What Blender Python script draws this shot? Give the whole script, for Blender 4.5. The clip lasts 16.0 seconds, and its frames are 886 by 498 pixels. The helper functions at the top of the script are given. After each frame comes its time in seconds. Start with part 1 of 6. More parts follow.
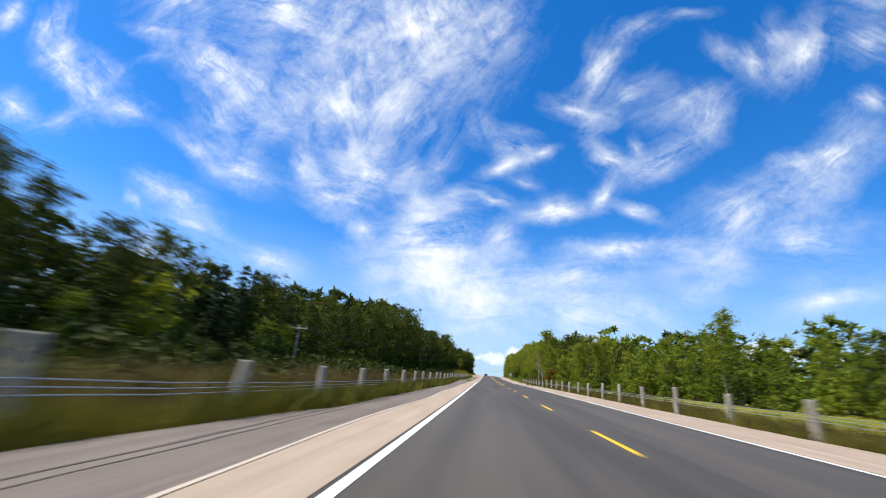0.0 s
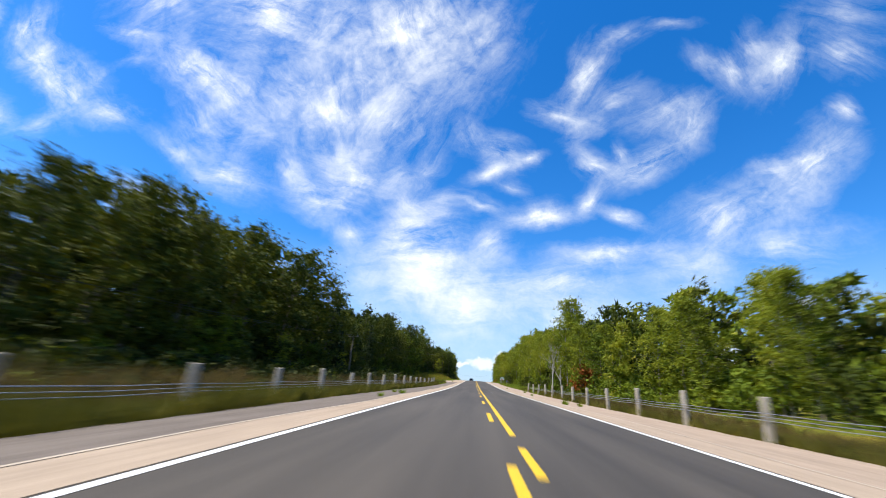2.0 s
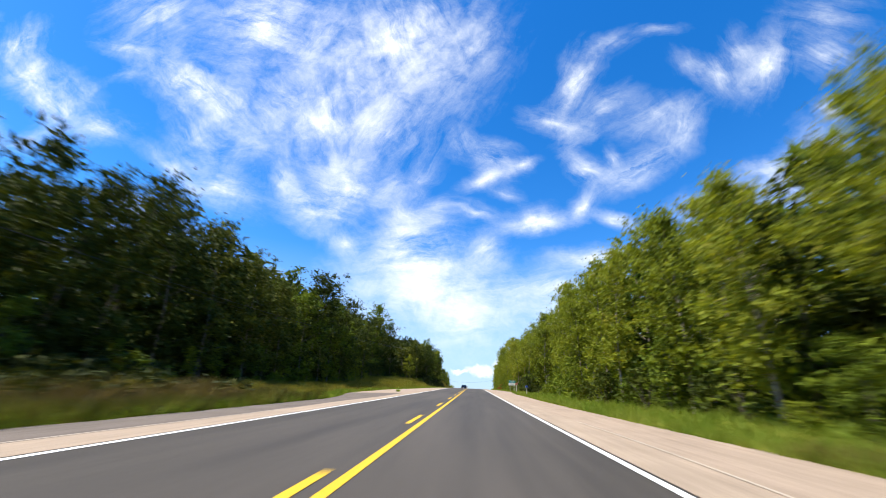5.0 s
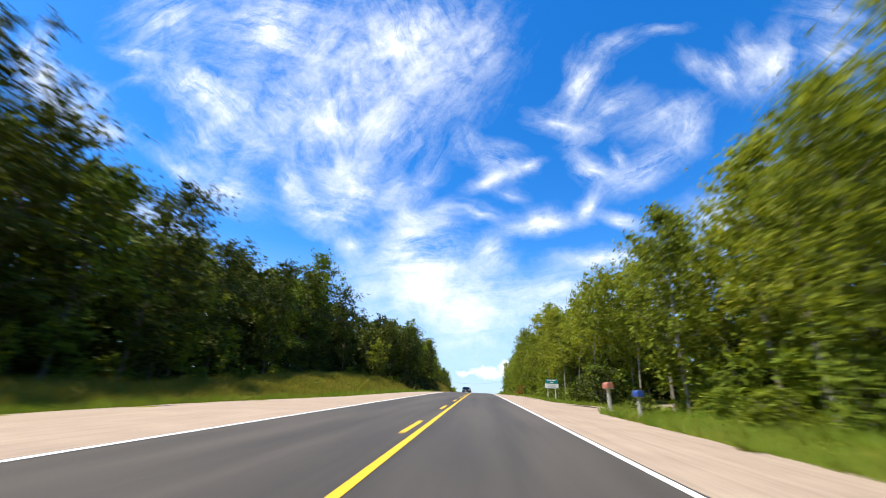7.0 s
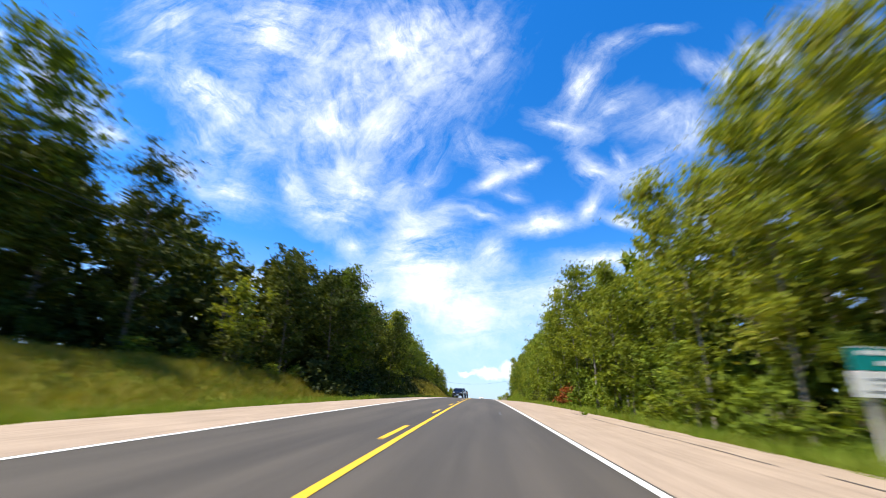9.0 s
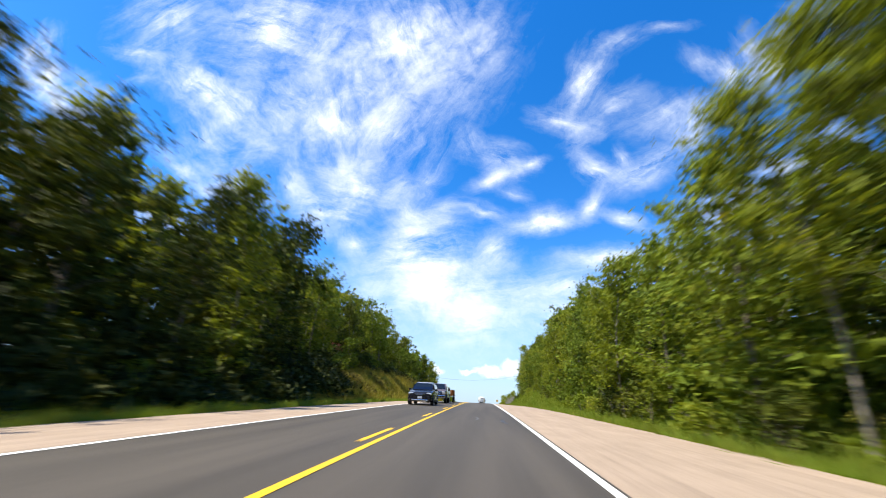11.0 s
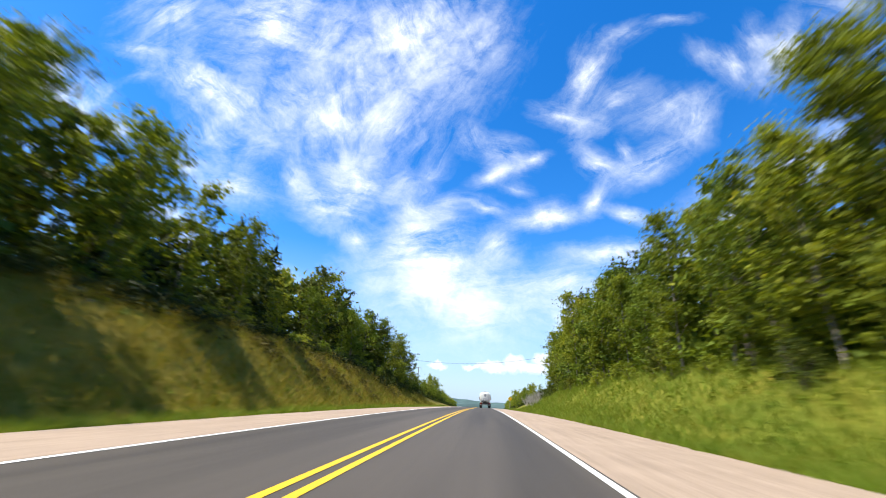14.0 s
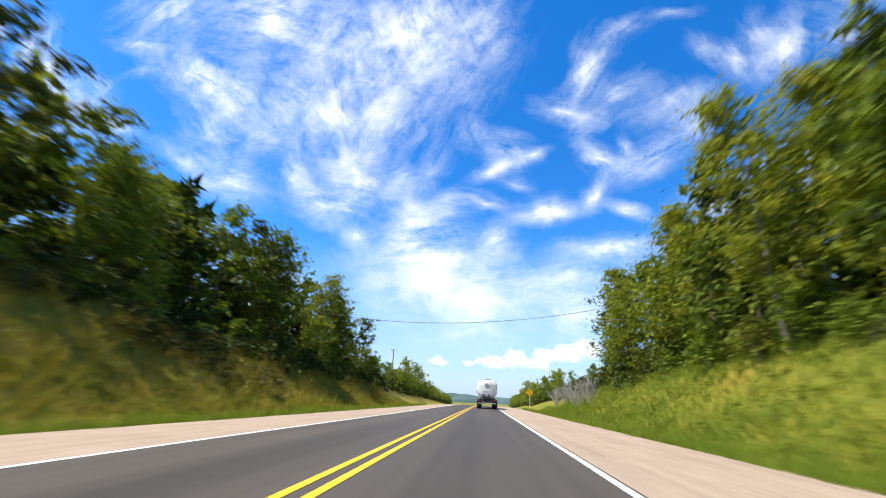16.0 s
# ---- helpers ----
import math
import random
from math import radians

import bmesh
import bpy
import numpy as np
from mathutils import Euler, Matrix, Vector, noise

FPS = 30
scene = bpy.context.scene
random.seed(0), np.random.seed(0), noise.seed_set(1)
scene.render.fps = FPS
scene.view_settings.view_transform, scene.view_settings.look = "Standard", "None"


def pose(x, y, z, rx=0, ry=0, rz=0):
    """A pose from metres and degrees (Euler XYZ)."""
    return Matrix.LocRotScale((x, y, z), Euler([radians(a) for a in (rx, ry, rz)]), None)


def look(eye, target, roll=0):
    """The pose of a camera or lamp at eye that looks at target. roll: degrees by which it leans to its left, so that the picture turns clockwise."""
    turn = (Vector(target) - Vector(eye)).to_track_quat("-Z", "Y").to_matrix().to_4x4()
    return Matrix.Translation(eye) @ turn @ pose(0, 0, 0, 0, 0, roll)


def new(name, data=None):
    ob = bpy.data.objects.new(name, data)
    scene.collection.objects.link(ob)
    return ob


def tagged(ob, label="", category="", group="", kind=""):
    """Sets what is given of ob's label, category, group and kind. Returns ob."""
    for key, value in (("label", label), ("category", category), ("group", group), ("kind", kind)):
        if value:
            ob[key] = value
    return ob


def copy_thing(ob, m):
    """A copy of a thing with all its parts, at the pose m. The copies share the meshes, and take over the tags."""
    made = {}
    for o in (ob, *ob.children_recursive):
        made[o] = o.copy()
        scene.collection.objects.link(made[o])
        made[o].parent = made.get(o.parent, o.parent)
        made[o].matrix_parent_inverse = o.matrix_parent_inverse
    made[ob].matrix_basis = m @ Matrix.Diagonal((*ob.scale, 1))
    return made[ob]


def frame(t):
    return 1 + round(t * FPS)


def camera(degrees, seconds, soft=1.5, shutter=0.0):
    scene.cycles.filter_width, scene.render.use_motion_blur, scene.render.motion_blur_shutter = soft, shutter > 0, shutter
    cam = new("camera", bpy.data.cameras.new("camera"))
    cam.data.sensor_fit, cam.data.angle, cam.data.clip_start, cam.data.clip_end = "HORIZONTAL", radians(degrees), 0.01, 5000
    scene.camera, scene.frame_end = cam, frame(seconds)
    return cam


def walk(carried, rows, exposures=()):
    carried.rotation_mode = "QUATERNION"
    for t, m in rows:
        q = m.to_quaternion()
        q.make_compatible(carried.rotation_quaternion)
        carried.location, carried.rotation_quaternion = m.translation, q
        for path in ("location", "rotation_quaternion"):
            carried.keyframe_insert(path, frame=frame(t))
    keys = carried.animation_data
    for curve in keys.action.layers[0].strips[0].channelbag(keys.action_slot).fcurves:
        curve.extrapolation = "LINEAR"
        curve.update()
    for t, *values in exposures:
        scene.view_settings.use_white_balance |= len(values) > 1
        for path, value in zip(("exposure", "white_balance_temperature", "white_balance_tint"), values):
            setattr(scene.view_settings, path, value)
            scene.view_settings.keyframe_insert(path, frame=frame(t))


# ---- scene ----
ROAD_STEP = 30.0
ROAD_SLOPES = [0.0415, 0.044, 0.0441, 0.0421, 0.0516, 0.0551, 0.0555, 0.0527, 0.0461, 0.0365, 0.029, 0.0171, 0.0068, -0.0024, -0.0015, -0.0032, -0.0088, -0.0153, -0.0223, -0.0295]



# ---- camera and walk ----
cam = camera(94.5, 16.0, soft=0.95, shutter=0.6)
ROWS = [
    (0.00, pose(-2.463, 0.00, 1.000, 109.29, -4.71, 5.50)),
    (0.50, pose(-2.172, 13.29, 1.559, 109.34, -4.67, 5.31)),
    (1.00, pose(-1.755, 26.38, 2.124, 109.39, -4.72, 5.07)),
    (1.50, pose(-1.258, 39.27, 2.690, 109.72, -4.42, 4.63)),
    (2.00, pose(-0.658, 51.98, 3.250, 110.15, -3.98, 3.98)),
    (2.50, pose(-0.045, 64.52, 3.802, 110.51, -3.24, 3.53)),
    (3.00, pose(0.541, 76.91, 4.339, 110.77, -2.83, 3.38)),
    (3.50, pose(1.077, 89.15, 4.861, 110.84, -2.74, 3.50)),
    (4.00, pose(1.420, 101.26, 5.391, 111.01, -2.61, 3.74)),
    (5.25, pose(1.480, 131.02, 6.879, 111.24, -2.49, 3.96)),
    (6.50, pose(1.462, 160.19, 8.465, 111.34, -2.59, 4.56)),
    (7.00, pose(1.413, 171.72, 9.103, 111.39, -2.66, 4.64)),
    (7.50, pose(1.433, 183.19, 9.739, 111.43, -2.60, 4.73)),
    (8.00, pose(1.491, 194.61, 10.363, 111.45, -2.64, 4.76)),
    (8.50, pose(1.611, 205.98, 10.972, 111.46, -2.69, 4.78)),
    (9.00, pose(1.742, 217.32, 11.564, 111.48, -2.61, 4.88)),
    (10.25, pose(2.003, 245.55, 12.917, 111.34, -2.73, 4.95)),
    (11.50, pose(2.231, 273.72, 14.040, 111.13, -2.70, 5.11)),
    (12.00, pose(2.203, 284.99, 14.425, 111.03, -2.72, 5.18)),
    (12.50, pose(2.150, 296.28, 14.779, 110.94, -2.75, 5.19)),
    (13.00, pose(2.104, 307.58, 15.097, 110.88, -2.59, 5.33)),
    (13.50, pose(2.055, 318.91, 15.366, 110.71, -2.59, 5.41)),
    (14.00, pose(1.992, 330.27, 15.585, 110.60, -2.69, 5.40)),
    (14.50, pose(1.933, 341.66, 15.756, 110.43, -2.72, 5.41)),
    (15.00, pose(1.908, 353.09, 15.884, 110.33, -2.60, 5.47)),
    (15.50, pose(1.891, 364.57, 15.967, 110.10, -2.63, 5.45)),
    (16.00, pose(1.877, 376.09, 16.009, 109.97, -2.54, 5.50)),
]

EXPOSURES = [(0.0, 0.50), (1.5, 0.56), (3.5, 0.68), (6.5, 0.76), (9.0, 0.82), (13.0, 0.82), (16.0, 0.77)]
walk(cam, ROWS, EXPOSURES)

# ---- world, sun, exposure ----
SUN_AZ = radians(-114)      # clockwise from the road's direction
SUN_EL = radians(62)
scene.view_settings.exposure = 0.75

# cirrus streaks on the plane x/y, z/y of the sky: place, angle, half length, half width, density
CIRRUS_HIGH = [
    (-0.748, 1.219, -12, 0.333, 0.195, 0.70),
    (-0.262, 1.148, -75, 0.261, 0.160, 0.95),
    (-0.052, 1.072, 75, 0.308, 0.108, 0.45),
    (-0.466, 0.808, 88, 0.264, 0.143, 0.62),
    (-0.293, 0.771, 70, 0.213, 0.117, 0.62),
    (-1.163, 1.304, 44, 0.220, 0.141, 0.55),
    (-1.227, 1.118, -18, 0.177, 0.030, 0.50),
    (-0.915, 0.941, -32, 0.294, 0.060, 1.00),
    (-1.171, 1.011, 18, 0.104, 0.025, 0.35),
    (-0.856, 0.735, -38, 0.152, 0.060, 0.60),
    (-0.749, 0.572, -21, 0.175, 0.046, 0.75),
    (-0.704, 0.701, 17, 0.143, 0.051, 0.45),
    (-0.612, 0.885, -45, 0.236, 0.111, 0.40),
    (-0.487, 1.142, 53, 0.258, 0.186, 0.45),
    (-0.199, 1.019, 35, 0.235, 0.146, 0.50),
]
CIRRUS_CURL = [
    (-0.550, 0.583, -53, 0.068, 0.021, 0.90),
    (-0.443, 0.503, -28, 0.120, 0.036, 0.95),
    (-0.368, 0.576, -11, 0.167, 0.068, 0.80),
    (-0.408, 0.639, 0, 0.124, 0.059, 0.50),
    (-0.226, 0.573, 42, 0.072, 0.040, 0.40),
    (-0.352, 0.400, -29, 0.087, 0.025, 0.65),
    (-0.185, 0.488, -31, 0.090, 0.036, 0.75),
    (-0.159, 0.597, 71, 0.072, 0.024, 0.50),
    (-0.115, 0.508, 0, 0.062, 0.024, 0.50),
    (-0.156, 0.323, -2, 0.206, 0.063, 1.00),
    (-0.167, 0.415, 7, 0.115, 0.049, 0.95),
    (0.026, 0.389, 25, 0.068, 0.037, 0.85),
    (-0.133, 0.264, -7, 0.256, 0.065, 0.90),
    (-0.041, 0.209, 5, 0.166, 0.068, 0.80),
    (-0.215, 0.434, -55, 0.061, 0.038, 0.40),
]
CIRRUS_WEST = [
    (-1.639, 1.157, -89, 0.130, 0.060, 0.80),
    (-1.555, 1.016, -43, 0.144, 0.049, 0.85),
    (-1.383, 0.870, -41, 0.195, 0.051, 0.85),
    (-1.202, 0.785, -9, 0.140, 0.036, 0.75),
    (-1.628, 0.794, -27, 0.120, 0.043, 0.75),
    (-1.432, 0.743, 21, 0.120, 0.041, 0.50),
    (-1.852, 1.210, -10, 0.092, 0.054, 0.70),
    (-1.318, 0.939, -38, 0.142, 0.042, 0.35),
    (-0.942, 0.484, -24, 0.179, 0.030, 0.95),
    (-0.975, 0.347, -35, 0.093, 0.027, 0.50),
    (-0.842, 0.377, -21, 0.130, 0.023, 0.65),
    (-1.061, 0.461, -42, 0.049, 0.014, 0.80),
    (-0.972, 0.286, -13, 0.128, 0.038, 0.80),
    (-0.585, 0.297, -18, 0.117, 0.026, 0.75),
    (-0.924, 0.644, -33, 0.152, 0.022, 0.60),
]
CIRRUS_EAST = [
    (-0.037, 0.724, -64, 0.068, 0.031, 0.50),
    (0.037, 0.665, -24, 0.108, 0.037, 0.85),
    (0.033, 0.607, 21, 0.097, 0.020, 0.70),
    (0.122, 0.649, 17, 0.066, 0.011, 0.55),
    (0.081, 0.556, -15, 0.060, 0.016, 0.35),
    (0.221, 0.786, -16, 0.115, 0.030, 0.85),
    (0.293, 0.936, 69, 0.182, 0.044, 0.75),
    (0.411, 1.100, 29, 0.114, 0.031, 0.50),
    (0.570, 1.149, 4, 0.095, 0.017, 0.40),
    (0.377, 0.851, 42, 0.123, 0.028, 0.50),
    (0.263, 0.730, 27, 0.077, 0.033, 0.40),
    (0.307, 0.632, -41, 0.084, 0.027, 0.85),
    (0.376, 0.657, 90, 0.055, 0.015, 0.65),
    (0.436, 0.635, 32, 0.132, 0.031, 1.00),
    (0.577, 0.775, 57, 0.139, 0.040, 0.60),
    (0.513, 0.816, 26, 0.149, 0.045, 0.65),
]
CIRRUS_FAR_EAST = [
    (0.286, 0.525, 65, 0.069, 0.020, 0.80),
    (0.172, 0.471, 7, 0.115, 0.018, 0.75),
    (0.137, 0.479, 16, 0.096, 0.026, 0.60),
    (-0.008, 0.497, -19, 0.103, 0.022, 0.55),
    (0.358, 0.479, -20, 0.062, 0.012, 0.75),
    (0.636, 1.007, -58, 0.101, 0.034, 0.35),
    (0.719, 0.959, -61, 0.088, 0.031, 0.80),
    (0.853, 0.996, 60, 0.182, 0.043, 0.75),
    (0.795, 1.046, -86, 0.112, 0.034, 0.50),
    (1.037, 1.027, -34, 0.121, 0.068, 0.45),
    (1.077, 1.186, -9, 0.167, 0.092, 0.35),
]
CIRRUS_LOW_EAST = [
    (0.630, 0.480, 30, 0.215, 0.059, 0.85),
    (0.872, 0.657, 45, 0.185, 0.049, 0.80),
    (0.995, 0.823, -45, 0.051, 0.025, 0.85),
    (0.772, 0.628, 6, 0.068, 0.030, 0.60),
    (0.750, 0.414, 12, 0.205, 0.045, 0.70),
    (0.328, 0.381, 5, 0.153, 0.021, 0.95),
    (0.509, 0.280, 18, 0.094, 0.032, 0.50),
    (0.770, 0.272, 16, 0.152, 0.025, 0.65),
    (0.205, 0.293, 8, 0.197, 0.045, 0.80),
    (0.353, 0.220, -5, 0.123, 0.038, 0.60),
    (0.207, 0.199, -6, 0.146, 0.051, 0.75),
    (0.374, 0.480, -28, 0.069, 0.013, 0.60),
    (0.523, 0.351, 9, 0.122, 0.028, 0.50),
]
CIRRUS = CIRRUS_HIGH + CIRRUS_CURL + CIRRUS_WEST + CIRRUS_EAST + CIRRUS_FAR_EAST + CIRRUS_LOW_EAST
GRAIN = (-70, -40, -18, 8, 35, 62)      # the ways the ice fibres run, in degrees


HEAPS = [(0.02, 0.086, 0.052, 0.020), (0.07, 0.095, 0.034, 0.026), (0.105, 0.084, 0.05, 0.018), (0.15, 0.104, 0.05, 0.022), (0.195, 0.112, 0.05, 0.026), (0.235, 0.122, 0.045, 0.030),
         (-0.112, 0.083, 0.030, 0.011), (-0.03, 0.082, 0.03, 0.008), (-0.62, 0.17, 0.10, 0.05), (-0.74, 0.19, 0.08, 0.05), (0.62, 0.14, 0.10, 0.035), (0.83, 0.13, 0.12, 0.04)]


def build_world():
    world = bpy.data.worlds.new("sky")
    scene.world = world
    world.use_nodes = True
    nt = world.node_tree
    nt.nodes.clear()
    N = nt.nodes.new
    link = nt.links.new

    def math_node(op, a, b=None, clamp=False):
        n = N("ShaderNodeMath")
        n.operation, n.use_clamp = op, clamp
        for i, v in enumerate((a, b)):
            if v is None:
                continue
            if isinstance(v, (int, float)):
                n.inputs[i].default_value = v
            else:
                link(v, n.inputs[i])
        return n.outputs[0]

    sky = N("ShaderNodeTexSky")
    sky.sky_type = "NISHITA"
    sky.sun_disc = False
    sky.sun_elevation, sky.sun_rotation = SUN_EL, SUN_AZ
    sky.altitude, sky.air_density, sky.dust_density, sky.ozone_density = 300, 1.0, 0.3, 4.0
    tc = N("ShaderNodeTexCoord")
    sep = N("ShaderNodeSeparateXYZ")
    link(tc.outputs["Generated"], sep.inputs[0])
    ahead = math_node("MAXIMUM", math_node("ABSOLUTE", sep.outputs[1]), 0.08)
    comb = N("ShaderNodeCombineXYZ")
    link(math_node("DIVIDE", sep.outputs[0], ahead), comb.inputs[0])
    link(math_node("DIVIDE", sep.outputs[2], ahead), comb.inputs[1])
    plane = comb.outputs[0]

    def noise(vec, scale, detail, rough, distort=0.0):
        n = N("ShaderNodeTexNoise")
        n.inputs["Scale"].default_value = scale
        n.inputs["Detail"].default_value = detail
        n.inputs["Roughness"].default_value = rough
        n.inputs["Distortion"].default_value = distort
        link(vec, n.inputs["Vector"])
        return n

    def warp(vec, amount, scale, detail):
        n = noise(vec, scale, detail, 0.6)
        sub = N("ShaderNodeVectorMath")
        sub.operation = "SUBTRACT"
        link(n.outputs["Color"], sub.inputs[0])
        sub.inputs[1].default_value = (0.5, 0.5, 0.5)
        sc = N("ShaderNodeVectorMath")
        sc.operation = "SCALE"
        link(sub.outputs[0], sc.inputs[0])
        sc.inputs["Scale"].default_value = amount
        ad = N("ShaderNodeVectorMath")
        ad.operation = "ADD"
        link(vec, ad.inputs[0])
        link(sc.outputs[0], ad.inputs[1])
        return ad.outputs[0]

    soft = warp(warp(plane, 0.045, 5.0, 2), 0.034, 15.0, 8)
    sums = {}
    for cx, cy, ang, a, b, amp in CIRRUS:
        m = N("ShaderNodeMapping")
        m.vector_type = "TEXTURE"
        m.inputs["Location"].default_value = (cx, cy, 0)
        m.inputs["Rotation"].default_value = (0, 0, radians(ang))
        m.inputs["Scale"].default_value = (a * 1.55, b * 2.7, 1)
        link(soft, m.inputs["Vector"])
        g = N("ShaderNodeTexGradient")
        g.gradient_type = "SPHERICAL"
        link(m.outputs[0], g.inputs[0])
        # a thin wide skirt round a dense core
        core = math_node("MULTIPLY", math_node("POWER", g.outputs["Fac"], 3.5), amp * 1.2)
        v = math_node("ADD", math_node("MULTIPLY", g.outputs["Fac"], amp * 0.46), core)
        key = min(GRAIN, key=lambda q: abs((ang - q + 90) % 180 - 90))
        sums[key] = math_node("ADD", sums[key], v) if key in sums else v

    def stretch(value, lo, hi, to_lo, to_hi, kind="LINEAR"):
        r = N("ShaderNodeMapRange")
        r.interpolation_type = kind
        link(value, r.inputs["Value"])
        for key, val in (("From Min", lo), ("From Max", hi), ("To Min", to_lo), ("To Max", to_hi)):
            r.inputs[key].default_value = val
        return r.outputs[0]

    # torn fibres along the drift of each streak, over a soft mottling
    mottle = stretch(noise(soft, 8.0, 12, 0.66, 0.3).outputs["Fac"], 0.33, 0.67, 0.42, 1.3)
    cirrus = None
    for ang, total in sums.items():
        st = N("ShaderNodeMapping")
        st.vector_type = "TEXTURE"
        st.inputs["Rotation"].default_value = (0, 0, radians(ang))
        st.inputs["Scale"].default_value = (4.2, 0.9, 1)
        link(soft, st.inputs["Vector"])
        fibre = stretch(noise(st.outputs[0], 12.0, 12, 0.68, 0.4).outputs["Fac"], 0.32, 0.68, 0.14, 1.5)
        dense = math_node("MULTIPLY", math_node("MULTIPLY", math_node("MINIMUM", total, 1.25), fibre), mottle)
        d = stretch(dense, 0.05, 1.30, 0.0, 0.95)
        cirrus = d if cirrus is None else math_node("SUBTRACT", math_node("ADD", cirrus, d), math_node("MULTIPLY", cirrus, d))
    veil = N("ShaderNodeMapRange")      # pale air towards the horizon
    link(sep.outputs[2], veil.inputs["Value"])
    veil.inputs["From Min"].default_value = 0.0
    veil.inputs["From Max"].default_value = 0.34
    veil.inputs["To Min"].default_value = 0.92
    veil.inputs["To Max"].default_value = 0.0
    # fair-weather heaps low over the horizon
    lumpy = warp(warp(plane, 0.030, 30.0, 3), 0.014, 90.0, 3)
    heap = None
    for cx, cy, a, b in HEAPS:
        m = N("ShaderNodeMapping")
        m.vector_type = "TEXTURE"
        m.inputs["Location"].default_value = (cx, cy, 0)
        m.inputs["Scale"].default_value = (a, b, 1)
        link(lumpy, m.inputs["Vector"])
        g = N("ShaderNodeTexGradient")
        g.gradient_type = "SPHERICAL"
        link(m.outputs[0], g.inputs[0])
        heap = g.outputs["Fac"] if heap is None else math_node("MAXIMUM", heap, g.outputs["Fac"])
    heaps = N("ShaderNodeMapRange")
    heaps.interpolation_type = "SMOOTHSTEP"
    link(heap, heaps.inputs["Value"])
    heaps.inputs["From Min"].default_value = 0.02
    heaps.inputs["From Max"].default_value = 0.55
    heaps.inputs["To Max"].default_value = 0.80
    cover = math_node("MINIMUM", math_node("MAXIMUM", cirrus, heaps.outputs[0]), 0.96)

    tint = N("ShaderNodeHueSaturation")
    tint.inputs["Saturation"].default_value = SKY_SAT
    tint.inputs["Hue"].default_value = SKY_HUE
    link(sky.outputs[0], tint.inputs["Color"])
    air = N("ShaderNodeBackground")
    link(tint.outputs[0], air.inputs["Color"])
    air.inputs["Strength"].default_value = SKY_STRENGTH
    cloud = N("ShaderNodeBackground")
    cloud.inputs["Color"].default_value = (0.93, 0.97, 1.0, 1)
    cloud.inputs["Strength"].default_value = CLOUD_STRENGTH
    haze = N("ShaderNodeBackground")
    haze.inputs["Color"].default_value = (0.52, 0.71, 0.98, 1)
    haze.inputs["Strength"].default_value = HAZE_STRENGTH
    low_air = N("ShaderNodeMixShader")
    link(veil.outputs[0], low_air.inputs[0])
    link(air.outputs[0], low_air.inputs[1])
    link(haze.outputs[0], low_air.inputs[2])
    mix = N("ShaderNodeMixShader")
    link(cover, mix.inputs[0])
    link(low_air.outputs[0], mix.inputs[1])
    link(cloud.outputs[0], mix.inputs[2])
    out = N("ShaderNodeOutputWorld")
    link(mix.outputs[0], out.inputs["Surface"])


HAZE_STRENGTH = 0.60
SKY_STRENGTH, CLOUD_STRENGTH, SKY_SAT, SKY_HUE = 0.156, 0.79, 1.36, 0.506
build_world()
sun_data = bpy.data.lights.new("sun", "SUN")
sun_data.energy, sun_data.angle, sun_data.color = 4.6, radians(0.5), (1.0, 0.95, 0.80)
sun = new("sun", sun_data)
sun.matrix_world = look((0, 0, 0), (-math.sin(SUN_AZ) * math.cos(SUN_EL), -math.cos(SUN_AZ) * math.cos(SUN_EL), -math.sin(SUN_EL)))


# ---- materials ----
def material(name, rough=0.8, metal=0.0, spec=0.5):
    m = bpy.data.materials.new(name)
    m.use_nodes = True
    b = m.node_tree.nodes["Principled BSDF"]
    b.inputs["Roughness"].default_value = rough
    b.inputs["Metallic"].default_value = metal
    b.inputs["Specular IOR Level"].default_value = spec
    return m, m.node_tree, b


def tex_noise(nt, vec, scale, detail=5.0, rough=0.6, distort=0.0):
    n = nt.nodes.new("ShaderNodeTexNoise")
    n.inputs["Scale"].default_value = scale
    n.inputs["Detail"].default_value = detail
    n.inputs["Roughness"].default_value = rough
    n.inputs["Distortion"].default_value = distort
    if vec is not None:
        nt.links.new(vec, n.inputs["Vector"])
    return n.outputs["Fac"]


def ramp_node(nt, fac, stops):
    r = nt.nodes.new("ShaderNodeValToRGB")
    while len(r.color_ramp.elements) < len(stops):
        r.color_ramp.elements.new(0.5)
    for e, (p, c) in zip(r.color_ramp.elements, stops):
        e.position, e.color = p, (*c, 1)
    nt.links.new(fac, r.inputs["Fac"])
    return r.outputs["Color"]


def mix_color(nt, fac, a, b, mode="MIX"):
    m = nt.nodes.new("ShaderNodeMix")
    m.data_type, m.blend_type = "RGBA", mode
    for i, v in ((0, fac), (6, a), (7, b)):
        if isinstance(v, (int, float)):
            m.inputs[i].default_value = v
        elif isinstance(v, tuple):
            m.inputs[i].default_value = (*v, 1)
        else:
            nt.links.new(v, m.inputs[i])
    return m.outputs[2]


def bump(nt, b, height, strength=0.4, dist=0.02):
    n = nt.nodes.new("ShaderNodeBump")
    n.inputs["Strength"].default_value = strength
    n.inputs["Distance"].default_value = dist
    nt.links.new(height, n.inputs["Height"])
    nt.links.new(n.outputs[0], b.inputs["Normal"])


def object_coords(nt, scale=(1, 1, 1)):
    tc = nt.nodes.new("ShaderNodeTexCoord")
    mp = nt.nodes.new("ShaderNodeMapping")
    mp.inputs["Scale"].default_value = scale
    nt.links.new(tc.outputs["Object"], mp.inputs[0])
    return mp.outputs[0]


